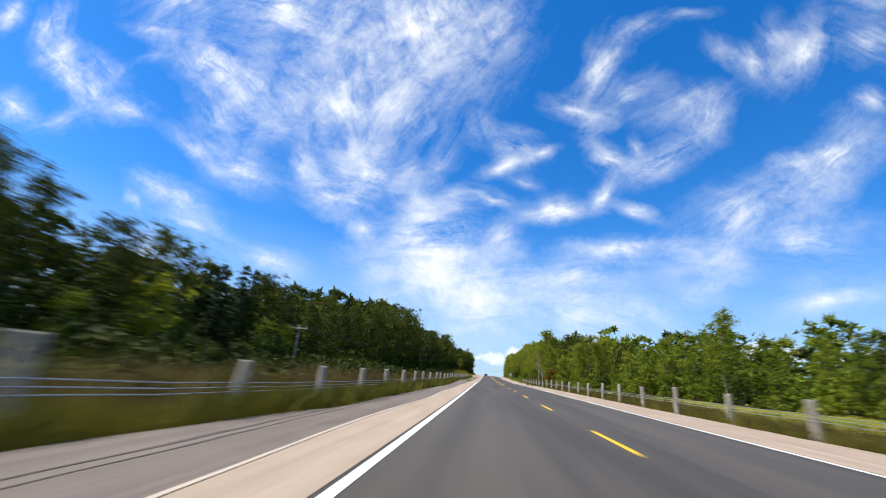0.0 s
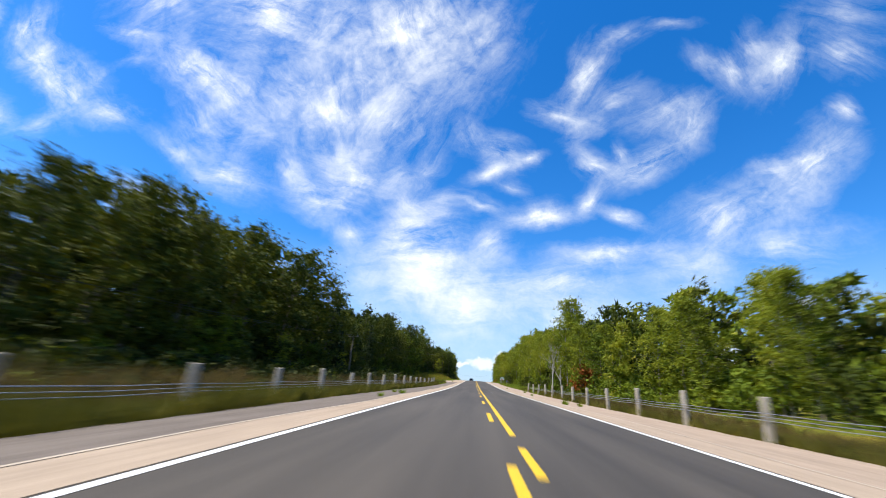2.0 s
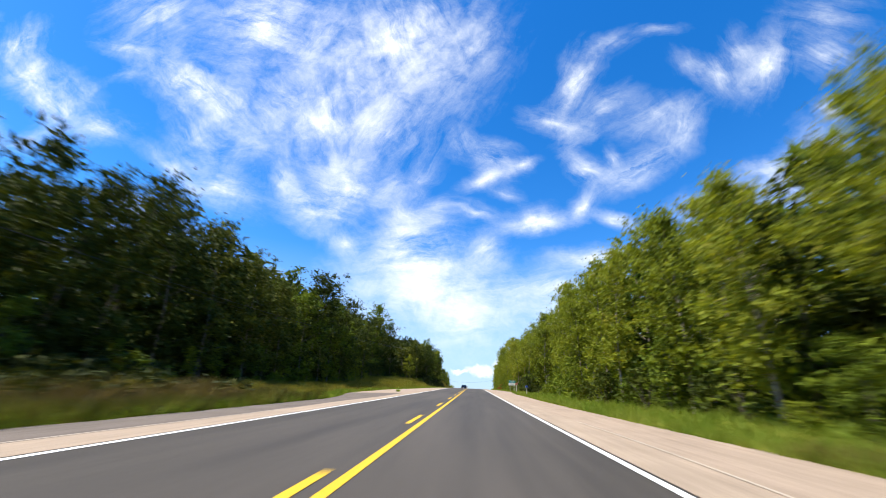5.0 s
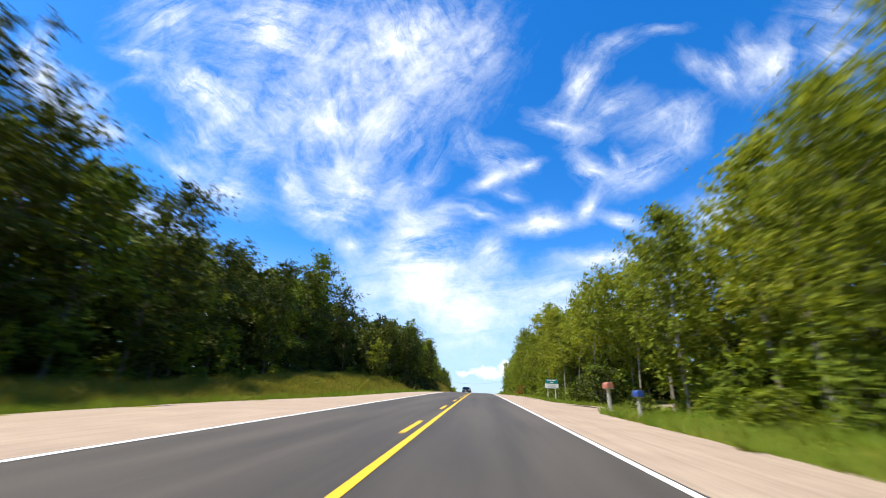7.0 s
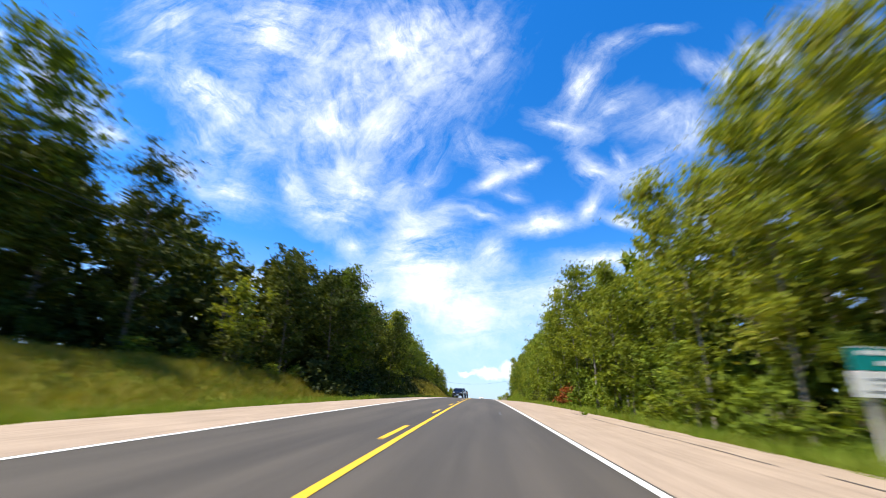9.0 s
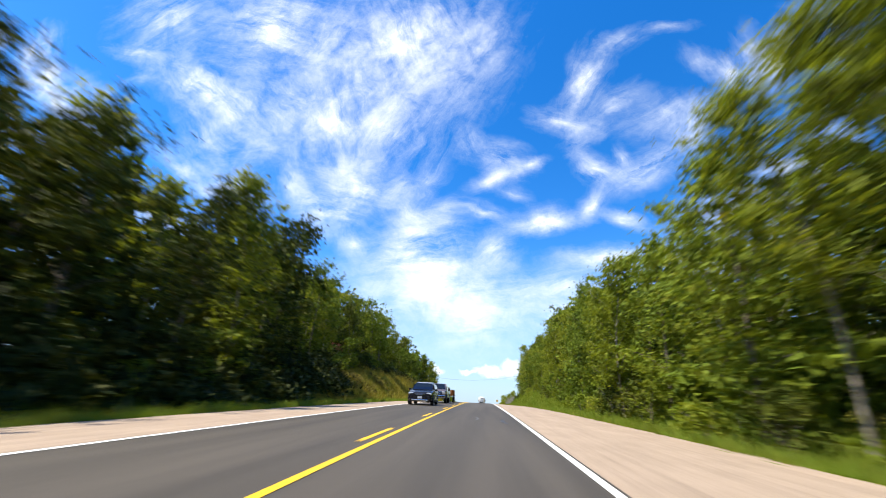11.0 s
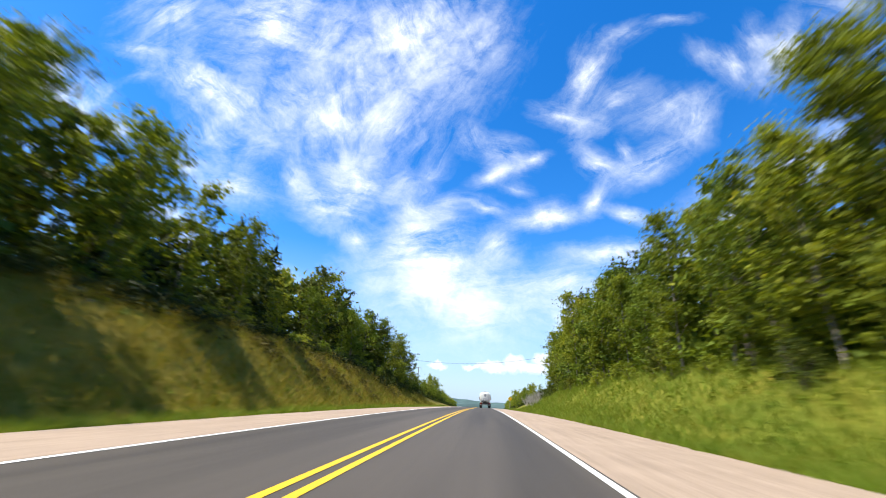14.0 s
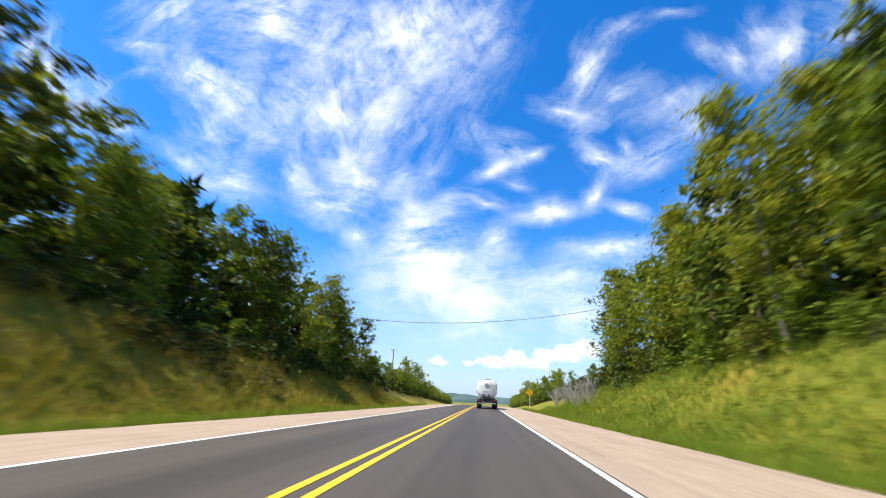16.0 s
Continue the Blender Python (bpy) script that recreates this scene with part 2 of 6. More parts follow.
def simple(name, color, rough=0.6, metal=0.0, vary=0.15, scale=3.0, bump_by=0.0, spec=0.5):
    m, nt, b = material(name, rough, metal, spec)
    v = object_coords(nt)
    f = tex_noise(nt, v, scale, 6, 0.65)
    dark = tuple(c * (1 - vary * 1.6) for c in color)
    lite = tuple(min(1, c * (1 + vary)) for c in color)
    nt.links.new(ramp_node(nt, f, [(0.3, dark), (0.7, lite)]), b.inputs["Base Color"])
    if bump_by:
        bump(nt, b, tex_noise(nt, v, scale * 8, 4), bump_by)
    return m


def asphalt_material():
    m, nt, b = material("asphalt", 0.75, 0, 0.35)
    v = object_coords(nt)
    fine = tex_noise(nt, v, 90, 3, 0.7)
    streak = tex_noise(nt, object_coords(nt, (1.0, 0.02, 1)), 1.1, 4, 0.55)
    patch = tex_noise(nt, object_coords(nt, (0.6, 0.08, 1)), 0.6, 5, 0.6)
    base = ramp_node(nt, streak, [(0.36, (0.038, 0.031, 0.024)), (0.66, (0.106, 0.086, 0.066))])
    base = mix_color(nt, 0.35, base, ramp_node(nt, fine, [(0.3, (0.036, 0.030, 0.024)), (0.7, (0.090, 0.075, 0.060))]))
    base = mix_color(nt, 0.25, base, ramp_node(nt, patch, [(0.35, (0.028, 0.024, 0.020)), (0.65, (0.086, 0.070, 0.054))]))
    nt.links.new(base, b.inputs["Base Color"])
    bump(nt, b, fine, 0.3, 0.006)
    return m


def gravel_material(name, a, c):
    m, nt, b = material(name, 0.9, 0, 0.2)
    v = object_coords(nt)
    vo = nt.nodes.new("ShaderNodeTexVoronoi")
    vo.inputs["Scale"].default_value = 38
    nt.links.new(v, vo.inputs["Vector"])
    long = tex_noise(nt, object_coords(nt, (3.4, 0.09, 1)), 1.3, 6, 0.68)
    blot = tex_noise(nt, v, 0.7, 6, 0.65)
    col = ramp_node(nt, vo.outputs["Color"], [(0.2, tuple(x * 0.72 for x in a)), (0.8, a)])
    col = mix_color(nt, 0.38, col, ramp_node(nt, long, [(0.34, tuple(x * 0.66 for x in c)), (0.52, tuple(x * 0.92 for x in a)), (0.68, tuple(x * 1.16 for x in a))]))
    col = mix_color(nt, 0.25, col, ramp_node(nt, blot, [(0.35, tuple(x * 0.6 for x in c)), (0.65, a)]))
    nt.links.new(col, b.inputs["Base Color"])
    bump(nt, b, vo.outputs["Distance"], 0.5, 0.02)
    return m


def turf_material():
    m, nt, b = material("turf", 0.95, 0, 0.1)
    v = object_coords(nt)
    big = tex_noise(nt, v, 0.20, 7, 0.66, 0.5)
    mid = tex_noise(nt, object_coords(nt, (1, 0.55, 1)), 2.2, 6, 0.7)
    fine = tex_noise(nt, object_coords(nt, (1, 1, 0.3)), 16, 5, 0.7)
    sep = nt.nodes.new("ShaderNodeSeparateXYZ")
    nt.links.new(v, sep.inputs[0])
    aspect = nt.nodes.new("ShaderNodeMapRange")     # the slope that faces the sun is drier
    nt.links.new(sep.outputs[0], aspect.inputs["Value"])
    aspect.inputs["From Min"].default_value, aspect.inputs["From Max"].default_value = -8.0, 8.0
    aspect.inputs["To Min"].default_value, aspect.inputs["To Max"].default_value = 0.11, -0.04
    reach = nt.nodes.new("ShaderNodeVectorMath")    # only on the cut banks
    reach.operation = "ABSOLUTE"
    nt.links.new(v, reach.inputs[0])
    span = nt.nodes.new("ShaderNodeSeparateXYZ")
    nt.links.new(reach.outputs[0], span.inputs[0])
    banked = nt.nodes.new("ShaderNodeMapRange")
    nt.links.new(span.outputs[0], banked.inputs["Value"])
    banked.inputs["From Min"].default_value, banked.inputs["From Max"].default_value = 18.0, 34.0
    banked.inputs["To Min"].default_value, banked.inputs["To Max"].default_value = 1.0, 0.0
    along = nt.nodes.new("ShaderNodeMapRange")
    nt.links.new(span.outputs[1], along.inputs["Value"])
    along.inputs["From Min"].default_value, along.inputs["From Max"].default_value = 250.0, 310.0
    both = nt.nodes.new("ShaderNodeMath")
    both.operation = "MULTIPLY"
    nt.links.new(banked.outputs[0], both.inputs[0])
    nt.links.new(along.outputs[0], both.inputs[1])
    dry = nt.nodes.new("ShaderNodeMath")
    dry.operation = "MULTIPLY_ADD"
    nt.links.new(aspect.outputs[0], dry.inputs[0])
    nt.links.new(both.outputs[0], dry.inputs[1])
    nt.links.new(big, dry.inputs[2])
    big = dry.outputs[0]
    col = ramp_node(nt, big, [(0.34, (0.120, 0.165, 0.014)), (0.50, (0.235, 0.222, 0.022)), (0.64, (0.42, 0.270, 0.045))])
    col = mix_color(nt, 0.35, col, ramp_node(nt, mid, [(0.3, (0.095, 0.130, 0.012)), (0.55, (0.205, 0.200, 0.022)), (0.75, (0.34, 0.235, 0.055))]))
    col = mix_color(nt, 0.35, col, ramp_node(nt, fine, [(0.3, (0.045, 0.06, 0.009)), (0.7, (0.21, 0.19, 0.035))]))
    # moist green strip beside the shoulder, dry grass higher up
    away = nt.nodes.new("ShaderNodeMath")
    away.operation = "ABSOLUTE"
    nt.links.new(sep.outputs[0], away.inputs[0])
    ragged = nt.nodes.new("ShaderNodeMath")
    ragged.operation = "MULTIPLY_ADD"
    nt.links.new(mid, ragged.inputs[0])
    ragged.inputs[1].default_value = 3.0
    nt.links.new(away.outputs[0], ragged.inputs[2])
    wet = nt.nodes.new("ShaderNodeMapRange")
    nt.links.new(ragged.outputs[0], wet.inputs["Value"])
    wet.inputs["From Min"].default_value, wet.inputs["From Max"].default_value = 9.6, 12.0
    wet.inputs["To Min"].default_value, wet.inputs["To Max"].default_value = 0.8, 0.0
    onward = nt.nodes.new("ShaderNodeMapRange")
    nt.links.new(sep.outputs[1], onward.inputs["Value"])
    onward.inputs["From Min"].default_value, onward.inputs["From Max"].default_value = 140.0, 200.0
    moist = nt.nodes.new("ShaderNodeMath")
    moist.operation = "MULTIPLY"
    nt.links.new(wet.outputs[0], moist.inputs[0])
    nt.links.new(onward.outputs[0], moist.inputs[1])
    col = mix_color(nt, moist.outputs[0], col, ramp_node(nt, mid, [(0.3, (0.085, 0.135, 0.012)), (0.7, (0.19, 0.235, 0.026))]))
    nt.links.new(col, b.inputs["Base Color"])
    bump(nt, b, fine, 0.6, 0.08)
    return m


def leaf_material(name, stops, trans=0.35):
    m = bpy.data.materials.new(name)
    m.use_nodes = True
    nt = m.node_tree
    nt.nodes.clear()
    geo = nt.nodes.new("ShaderNodeNewGeometry")
    info = nt.nodes.new("ShaderNodeObjectInfo")
    v = object_coords(nt)
    clump = tex_noise(nt, v, 0.55, 4, 0.6)
    add = nt.nodes.new("ShaderNodeMath")
    add.operation = "MULTIPLY_ADD"
    nt.links.new(geo.outputs["Random Per Island"], add.inputs[0])
    add.inputs[1].default_value = 0.42
    half = nt.nodes.new("ShaderNodeMath")
    half.operation = "MULTIPLY_ADD"
    nt.links.new(info.outputs["Random"], half.inputs[0])
    half.inputs[1].default_value = 0.34
    nt.links.new(clump, half.inputs[2])
    nt.links.new(half.outputs[0], add.inputs[2])
    sc = nt.nodes.new("ShaderNodeMath")
    sc.operation = "MULTIPLY_ADD"
    nt.links.new(add.outputs[0], sc.inputs[0])
    sc.inputs[1].default_value, sc.inputs[2].default_value = 0.95, -0.33
    col = ramp_node(nt, sc.outputs[0], stops)
    d = nt.nodes.new("ShaderNodeBsdfPrincipled")
    d.inputs["Roughness"].default_value = 0.65
    d.inputs["Specular IOR Level"].default_value = 0.12
    t = nt.nodes.new("ShaderNodeBsdfTranslucent")
    mx = nt.nodes.new("ShaderNodeMixShader")
    mx.inputs[0].default_value = trans
    o = nt.nodes.new("ShaderNodeOutputMaterial")
    nt.links.new(col, d.inputs["Base Color"])
    nt.links.new(mix_color(nt, 1.0, col, (1.25, 1.2, 0.55), "MULTIPLY"), t.inputs["Color"])
    nt.links.new(d.outputs[0], mx.inputs[1])
    nt.links.new(t.outputs[0], mx.inputs[2])
    nt.links.new(mx.outputs[0], o.inputs["Surface"])
    return m


def bark_material(name, a, c):
    m, nt, b = material(name, 0.9, 0, 0.1)
    v = object_coords(nt, (1, 1, 0.18))
    f = tex_noise(nt, v, 9, 6, 0.7)
    nt.links.new(ramp_node(nt, f, [(0.3, a), (0.7, c)]), b.inputs["Base Color"])
    bump(nt, b, f, 0.8, 0.04)
    return m


ASPHALT = asphalt_material()
GRAVEL = gravel_material("pinkish_gravel", (0.43, 0.322, 0.238), (0.32, 0.238, 0.174))
GRAVEL_GREY = gravel_material("grey_brown_gravel", (0.200, 0.162, 0.134), (0.115, 0.092, 0.076))
STONE_DUST = gravel_material("packed_stone_dust", (0.44, 0.335, 0.245), (0.35, 0.262, 0.19))
PALE_DUST = gravel_material("pale_dust", (0.56, 0.46, 0.36), (0.46, 0.37, 0.28))
DARK_GRAVEL = gravel_material("dark_pressed_gravel", (0.12, 0.098, 0.085), (0.075, 0.062, 0.055))
TURF = turf_material()
WHITE_LINE = simple("white_road_paint", (0.80, 0.79, 0.76), 0.7, 0, 0.10, 9, 0.2)
YELLOW_LINE = simple("yellow_road_paint", (0.70, 0.42, 0.006), 0.7, 0, 0.10, 9, 0.2)
TAR = simple("tar_sealant", (0.016, 0.016, 0.016), 0.5)
LEAF_A = leaf_material("maple_leaves", [(0.1, (0.042, 0.058, 0.007)), (0.45, (0.122, 0.170, 0.016)), (0.75, (0.205, 0.255, 0.024)), (0.97, (0.32, 0.30, 0.036))], 0.28)
LEAF_B = leaf_material("aspen_leaves", [(0.1, (0.072, 0.088, 0.011)), (0.45, (0.185, 0.225, 0.021)), (0.75, (0.285, 0.305, 0.034)), (0.97, (0.41, 0.35, 0.052))], 0.40)
# ash green darkened so that the left wood's shade sits in the leaf colour
LEAF_C = leaf_material("ash_leaves_and_shade", [(0.1, (0.019, 0.030, 0.005)), (0.5, (0.064, 0.084, 0.010)), (0.97, (0.175, 0.172, 0.018))], 0.16)
# brush green lowered to near black: the shade under the trees is in the colour
SHADED_BRUSH = leaf_material("brush_with_shade", [(0.1, (0.010, 0.017, 0.004)), (0.5, (0.028, 0.040, 0.007)), (0.97, (0.085, 0.088, 0.014))], 0.12)
LEAF_RED = leaf_material("turning_leaves", [(0.1, (0.16, 0.045, 0.014)), (0.5, (0.30, 0.09, 0.025)), (0.97, (0.34, 0.17, 0.04))])
# dark spruce green, taken lower still to include the wood's shade
NEEDLE = leaf_material("spruce_needles_and_shade", [(0.1, (0.008, 0.016, 0.005)), (0.5, (0.018, 0.032, 0.008)), (0.97, (0.040, 0.058, 0.014))], 0.08)
BLADE = leaf_material("grass_blades", [(0.1, (0.095, 0.140, 0.013)), (0.5, (0.200, 0.225, 0.022)), (0.8, (0.32, 0.250, 0.045)), (0.97, (0.42, 0.29, 0.09))], 0.3)
GOLDEN = leaf_material("golden_grass_blades", [(0.1, (0.050, 0.058, 0.010)), (0.5, (0.135, 0.125, 0.020)), (0.97, (0.33, 0.25, 0.06))], 0.28)
LUSH = leaf_material("lush_grass_blades", [(0.1, (0.075, 0.140, 0.012)), (0.5, (0.150, 0.225, 0.020)), (0.97, (0.26, 0.27, 0.045))], 0.3)
DRY = leaf_material("dry_weeds", [(0.1, (0.040, 0.032, 0.012)), (0.5, (0.125, 0.088, 0.030)), (0.97, (0.32, 0.22, 0.08))], 0.25)
STRAW = leaf_material("straw_grass_blades", [(0.1, (0.085, 0.095, 0.012)), (0.5, (0.215, 0.185, 0.026)), (0.97, (0.40, 0.29, 0.06))], 0.3)
RANK = leaf_material("rank_brown_weeds", [(0.1, (0.034, 0.034, 0.009)), (0.5, (0.098, 0.088, 0.020)), (0.97, (0.20, 0.15, 0.05))], 0.2)
BARK_GREY = bark_material("grey_bark", (0.075, 0.060, 0.046), (0.23, 0.195, 0.155))
BARK_PALE = bark_material("pale_aspen_bark", (0.14, 0.12, 0.09), (0.42, 0.37, 0.30))
BARK_DEAD = bark_material("bleached_dead_wood", (0.20, 0.18, 0.16), (0.48, 0.44, 0.39))
POST_WOOD = bark_material("weathered_post_wood", (0.22, 0.19, 0.15), (0.52, 0.46, 0.38))
POLE_WOOD = bark_material("weathered_pole_wood", (0.10, 0.085, 0.07), (0.25, 0.215, 0.18))
STEEL = simple("galvanised_steel", (0.42, 0.43, 0.44), 0.45, 0.8, 0.1)
CABLE = simple("dark_cable", (0.035, 0.035, 0.04), 0.6, 0)


# ---- the lie of the land ----
_ss = np.arange(-60.0, 1200.0, 1.0)
_sl = np.interp(_ss, np.arange(len(ROAD_SLOPES)) * ROAD_STEP, ROAD_SLOPES)
_sl = np.where(_ss > 570, -0.045 + np.clip((_ss - 700) / 300, 0, 1) * 0.045 + np.clip((600 - _ss) / 30, 0, 1) * 0.017, _sl)
_zz = np.concatenate([[0], np.cumsum(0.5 * (_sl[1:] + _sl[:-1]))])
_zz -= np.interp(0.0, _ss, _zz)


def road_z(y):
    return np.interp(y, _ss, _zz)


def smooth(a, b, v):
    t = np.clip((np.asarray(v, float) - a) / (b - a), 0, 1)
    return t * t * (3 - 2 * t)


def bank_left(y):
    return 0.9 * smooth(205, 232, y) + 0.7 * smooth(196, 236, y) * (1 - smooth(242, 266, y)) + 1.0 * smooth(272, 304, y) + 2.4 * smooth(296, 332, y) + 0.6 * smooth(335, 356, y) - 1.7 * smooth(382, 412, y) - 1.6 * smooth(425, 485, y) - 1.3 * smooth(485, 560, y)


def bank_right(y):
    return 0.5 * smooth(225, 260, y) + 1.2 * smooth(285, 318, y) + 2.2 * smooth(330, 366, y) - 1.2 * smooth(400, 440, y) - 1.7 * smooth(440, 495, y) - 0.8 * smooth(495, 560, y)


def edge_left(y):
    """Outer edge of the left gravel shoulder."""
    w = np.interp(y, [0, 6, 12, 30, 45, 60, 75, 90, 115, 140, 165, 205, 235, 255, 300, 380], [7.4, 7.0, 6.2, 6.2, 6.0, 6.5, 7.1, 7.5, 6.9, 6.8, 7.0, 8.3, 8.3, 7.6, 7.5, 7.9])
    return -(w + 3.2 * smooth(148, 168, y) * (1 - smooth(186, 206, y)))


def edge_right(y):
    return 7.85 - 0.75 * smooth(125, 160, y) + 3.2 * smooth(195, 202, y) * (1 - smooth(208, 214, y)) + 1.5 * smooth(160, 250, y) - 0.6 * smooth(300, 350, y)


def ground_z(x, y):
    x, y = np.asarray(x, float), np.asarray(y, float)
    base = road_z(y)
    el, er = -edge_left(y), edge_right(y)
    ax = np.abs(x)
    e = np.where(x < 0, el, er)
    bank = np.where(x < 0, bank_left(y), bank_right(y))
    out = np.clip(ax - e, 0, None)
    z = base - 0.035 * np.clip(ax - 4.0, 0, e - 4.0)
    ditch = 0.30 * smooth(0, 2.0, out) * (1 - smooth(2.5, 7, out))
    rise = bank * smooth(1.4, 8.8, out) + 0.25 * smooth(3, 14, out)
    bumps = 0.12 * np.sin(x * 0.7 + y * 0.17) * np.sin(y * 0.29 - x * 0.2) * smooth(1.0, 5, out)
    far = smooth(60, 400, ax) * -6.0
    return z - ditch + rise + bumps + far


# ---- mesh helpers ----
def mesh_from(name, verts, faces, mat=None, smooth_shade=False):
    me = bpy.data.meshes.new(name)
    me.from_pydata([tuple(v) for v in verts], [], [tuple(f) for f in faces])
    if mat:
        me.materials.append(mat)
    if smooth_shade:
        me.polygons.foreach_set("use_smooth", [True] * len(me.polygons))
    return me


def fast_mesh(name, verts, faces, mat):
    """verts n x 3, faces m x k arrays."""
    me = bpy.data.meshes.new(name)
    verts, faces = np.asarray(verts, np.float32), np.asarray(faces, np.int32)
    k = faces.shape[1]
    me.vertices.add(len(verts))
    me.vertices.foreach_set("co", verts.ravel())
    me.loops.add(faces.size)
    me.loops.foreach_set("vertex_index", faces.ravel())
    me.polygons.add(len(faces))
    me.polygons.foreach_set("loop_start", np.arange(0, faces.size, k, dtype=np.int32))
    me.update(calc_edges=True)
    me.materials.append(mat)
    return me


def part(name, data, mat, parent, label=""):
    """One mesh object under a thing or a part; data is a bmesh or a mesh."""
    if isinstance(data, bmesh.types.BMesh):
        me = bpy.data.meshes.new(name)
        data.to_mesh(me)
        data.free()
        me.materials.append(mat)
    else:
        me = data
    ob = new(name, me)
    ob.parent = parent
    if label:
        ob["label"] = label
    return ob


def thing(name, m, label, category, group="", kind=""):
    ob = new(name)
    ob.empty_display_size = 0.2
    ob.matrix_world = m
    return tagged(ob, label, category, group, kind)


def structure(name, me, label, category):
    return tagged(new(name, me), label, category, "", "structure")


def grid_strip(x_of, ys, cols, lift=0.0, z_of=None):
    """A strip along the road: x_of(y, k) for k in 0..cols."""
    ys = np.asarray(ys, float)
    k = np.linspace(0, 1, cols + 1)
    X = np.array([[x_of(y, t) for t in k] for y in ys])
    Y = np.repeat(ys[:, None], cols + 1, 1)
    Z = (z_of or ground_z)(X, Y) + lift
    v = np.stack([X, Y, Z], -1).reshape(-1, 3)
    n = cols + 1
    i = (np.arange(len(ys) - 1)[:, None] * n + np.arange(cols)[None]).ravel()
    return v, np.stack([i, i + 1, i + n + 1, i + n], 1)


# ---- ground, road, shoulders ----
def build_ground():
    xs = np.concatenate([[-4200, -2500, -1400, -800, -450, -250, -150, -100, -70, -50, -38], np.arange(-30, -3.5, 0.8), [-2, 0, 2], np.arange(3.6, 30.5, 0.8), [38, 50, 70, 100, 150, 250, 450, 800, 1400, 2500, 4200]])
    ys = np.concatenate([[-4200, -2000, -900, -400, -200, -120, -80], np.arange(-60, 480, 2.0), np.arange(480, 720, 10.0), [740, 800, 900, 1050, 1300, 1700, 2300, 3100, 4300]])
    X, Y = np.meshgrid(xs, ys)
    Z = ground_z(X, Y)
    Z = np.where(np.abs(X) < 8, Z - 0.06, Z - 0.0)
    Z = np.where(Y < -60, np.minimum(Z, 0.5) - 0.02 * (-60 - Y).clip(0, 200), Z)
    v = np.stack([X, Y, Z], -1).reshape(-1, 3)
    n = len(xs)
    i = (np.arange(len(ys) - 1)[:, None] * n + np.arange(n - 1)[None]).ravel()
    me = fast_mesh("ground", v, np.stack([i, i + 1, i + n + 1, i + n], 1), TURF)
    me.polygons.foreach_set("use_smooth", [True] * len(me.polygons))
    structure("ground", me, "grassy verges and banks rolling off beside the highway", "ground")


ROAD_YS = np.concatenate([np.arange(-60, 560, 2.0), np.arange(560, 900, 10.0)])
build_ground()
DASH_SHIFT = lambda y: 0.0 if y < 50 else 2.4
v, f = grid_strip(lambda y, t: -3.77 + 7.54 * t, ROAD_YS, 6, 0.012, lambda x, y: road_z(y))
road = structure("road", fast_mesh("road", v, f, ASPHALT), "smooth dark grey two-lane asphalt highway", "road")
for side, ef, lab in ((-1, edge_left, "left"), (1, edge_right, "right")):
    def x_of(y, t, side=side, ef=ef):
        w = 0.22 * math.sin(y * 0.9) * math.sin(y * 0.23 + side) + 0.12 * math.sin(y * 2.7)
        return side * 3.755 + (ef(y) + side * (w + 0.25) - side * 3.755) * t
    v, f = grid_strip(x_of, np.arange(-60, 166, 1.0), 5, 0.008)
    structure("shoulder_near_" + lab, fast_mesh("shoulder_near", v, f, GRAVEL_GREY if side < 0 else GRAVEL), "grey brown crushed gravel shoulder beside the asphalt", "shoulder")
    v, f = grid_strip(x_of, np.arange(165, 560, 1.0), 5, 0.008)
    structure("shoulder_far_" + lab, fast_mesh("shoulder_far", v, f, GRAVEL), "pale pinkish crushed gravel shoulder beside the asphalt", "shoulder")

    def x_in(y, t, side=side):
        w = 0.10 * math.sin(y * 0.37 + 2 * side)
        return side * (3.775 + ((1.07 if side < 0 else 1.12) + w) * t)
    v, f = grid_strip(x_in, np.arange(-60, 170 if side < 0 else 178, 1.5), 2, 0.016)
    rim = lambda y, t, side=side: x_in(y, 1.0) + side * (0.07 * t - 0.02)
    v2, f2 = grid_strip(rim, np.arange(-60, 140, 1.5), 2, 0.024)
    structure("shoulder_rim_" + lab, fast_mesh("shoulder_rim", v2, f2, PALE_DUST), "thin pale crest of dust along the packed strip", "shoulder")
    structure("shoulder_inner_" + lab, fast_mesh("shoulder_inner", v, f, STONE_DUST), "smooth packed beige stone dust strip along the asphalt", "shoulder")


def on_drive(x, y, half=2.7):
    """Is the place on the gravel drive that leaves the highway?"""
    along, across = (x - 9.5) * 0.82 + (y - 206.0) * 0.572, (x - 9.5) * -0.572 + (y - 206.0) * 0.82
    return -2.0 < along < 26.0 and abs(across) < half


V_drive = []
for k in range(25):
    for w in (-2.3, -1.2, 0.0, 1.2, 2.3):
        px, py = 9.5 + 0.82 * k - 0.572 * w, 206.0 + 0.572 * k + 0.82 * w
        V_drive.append((px, py, float(ground_z(px, py)) + 0.02 + 0.06 * (1 - abs(w) / 2.3)))
F_drive = [(5 * i + j, 5 * i + j + 5, 5 * i + j + 6, 5 * i + j + 1) for i in range(24) for j in range(4)]
structure("driveway", fast_mesh("driveway", V_drive, F_drive, GRAVEL), "pale gravel driveway leading off into the wood", "driveway")


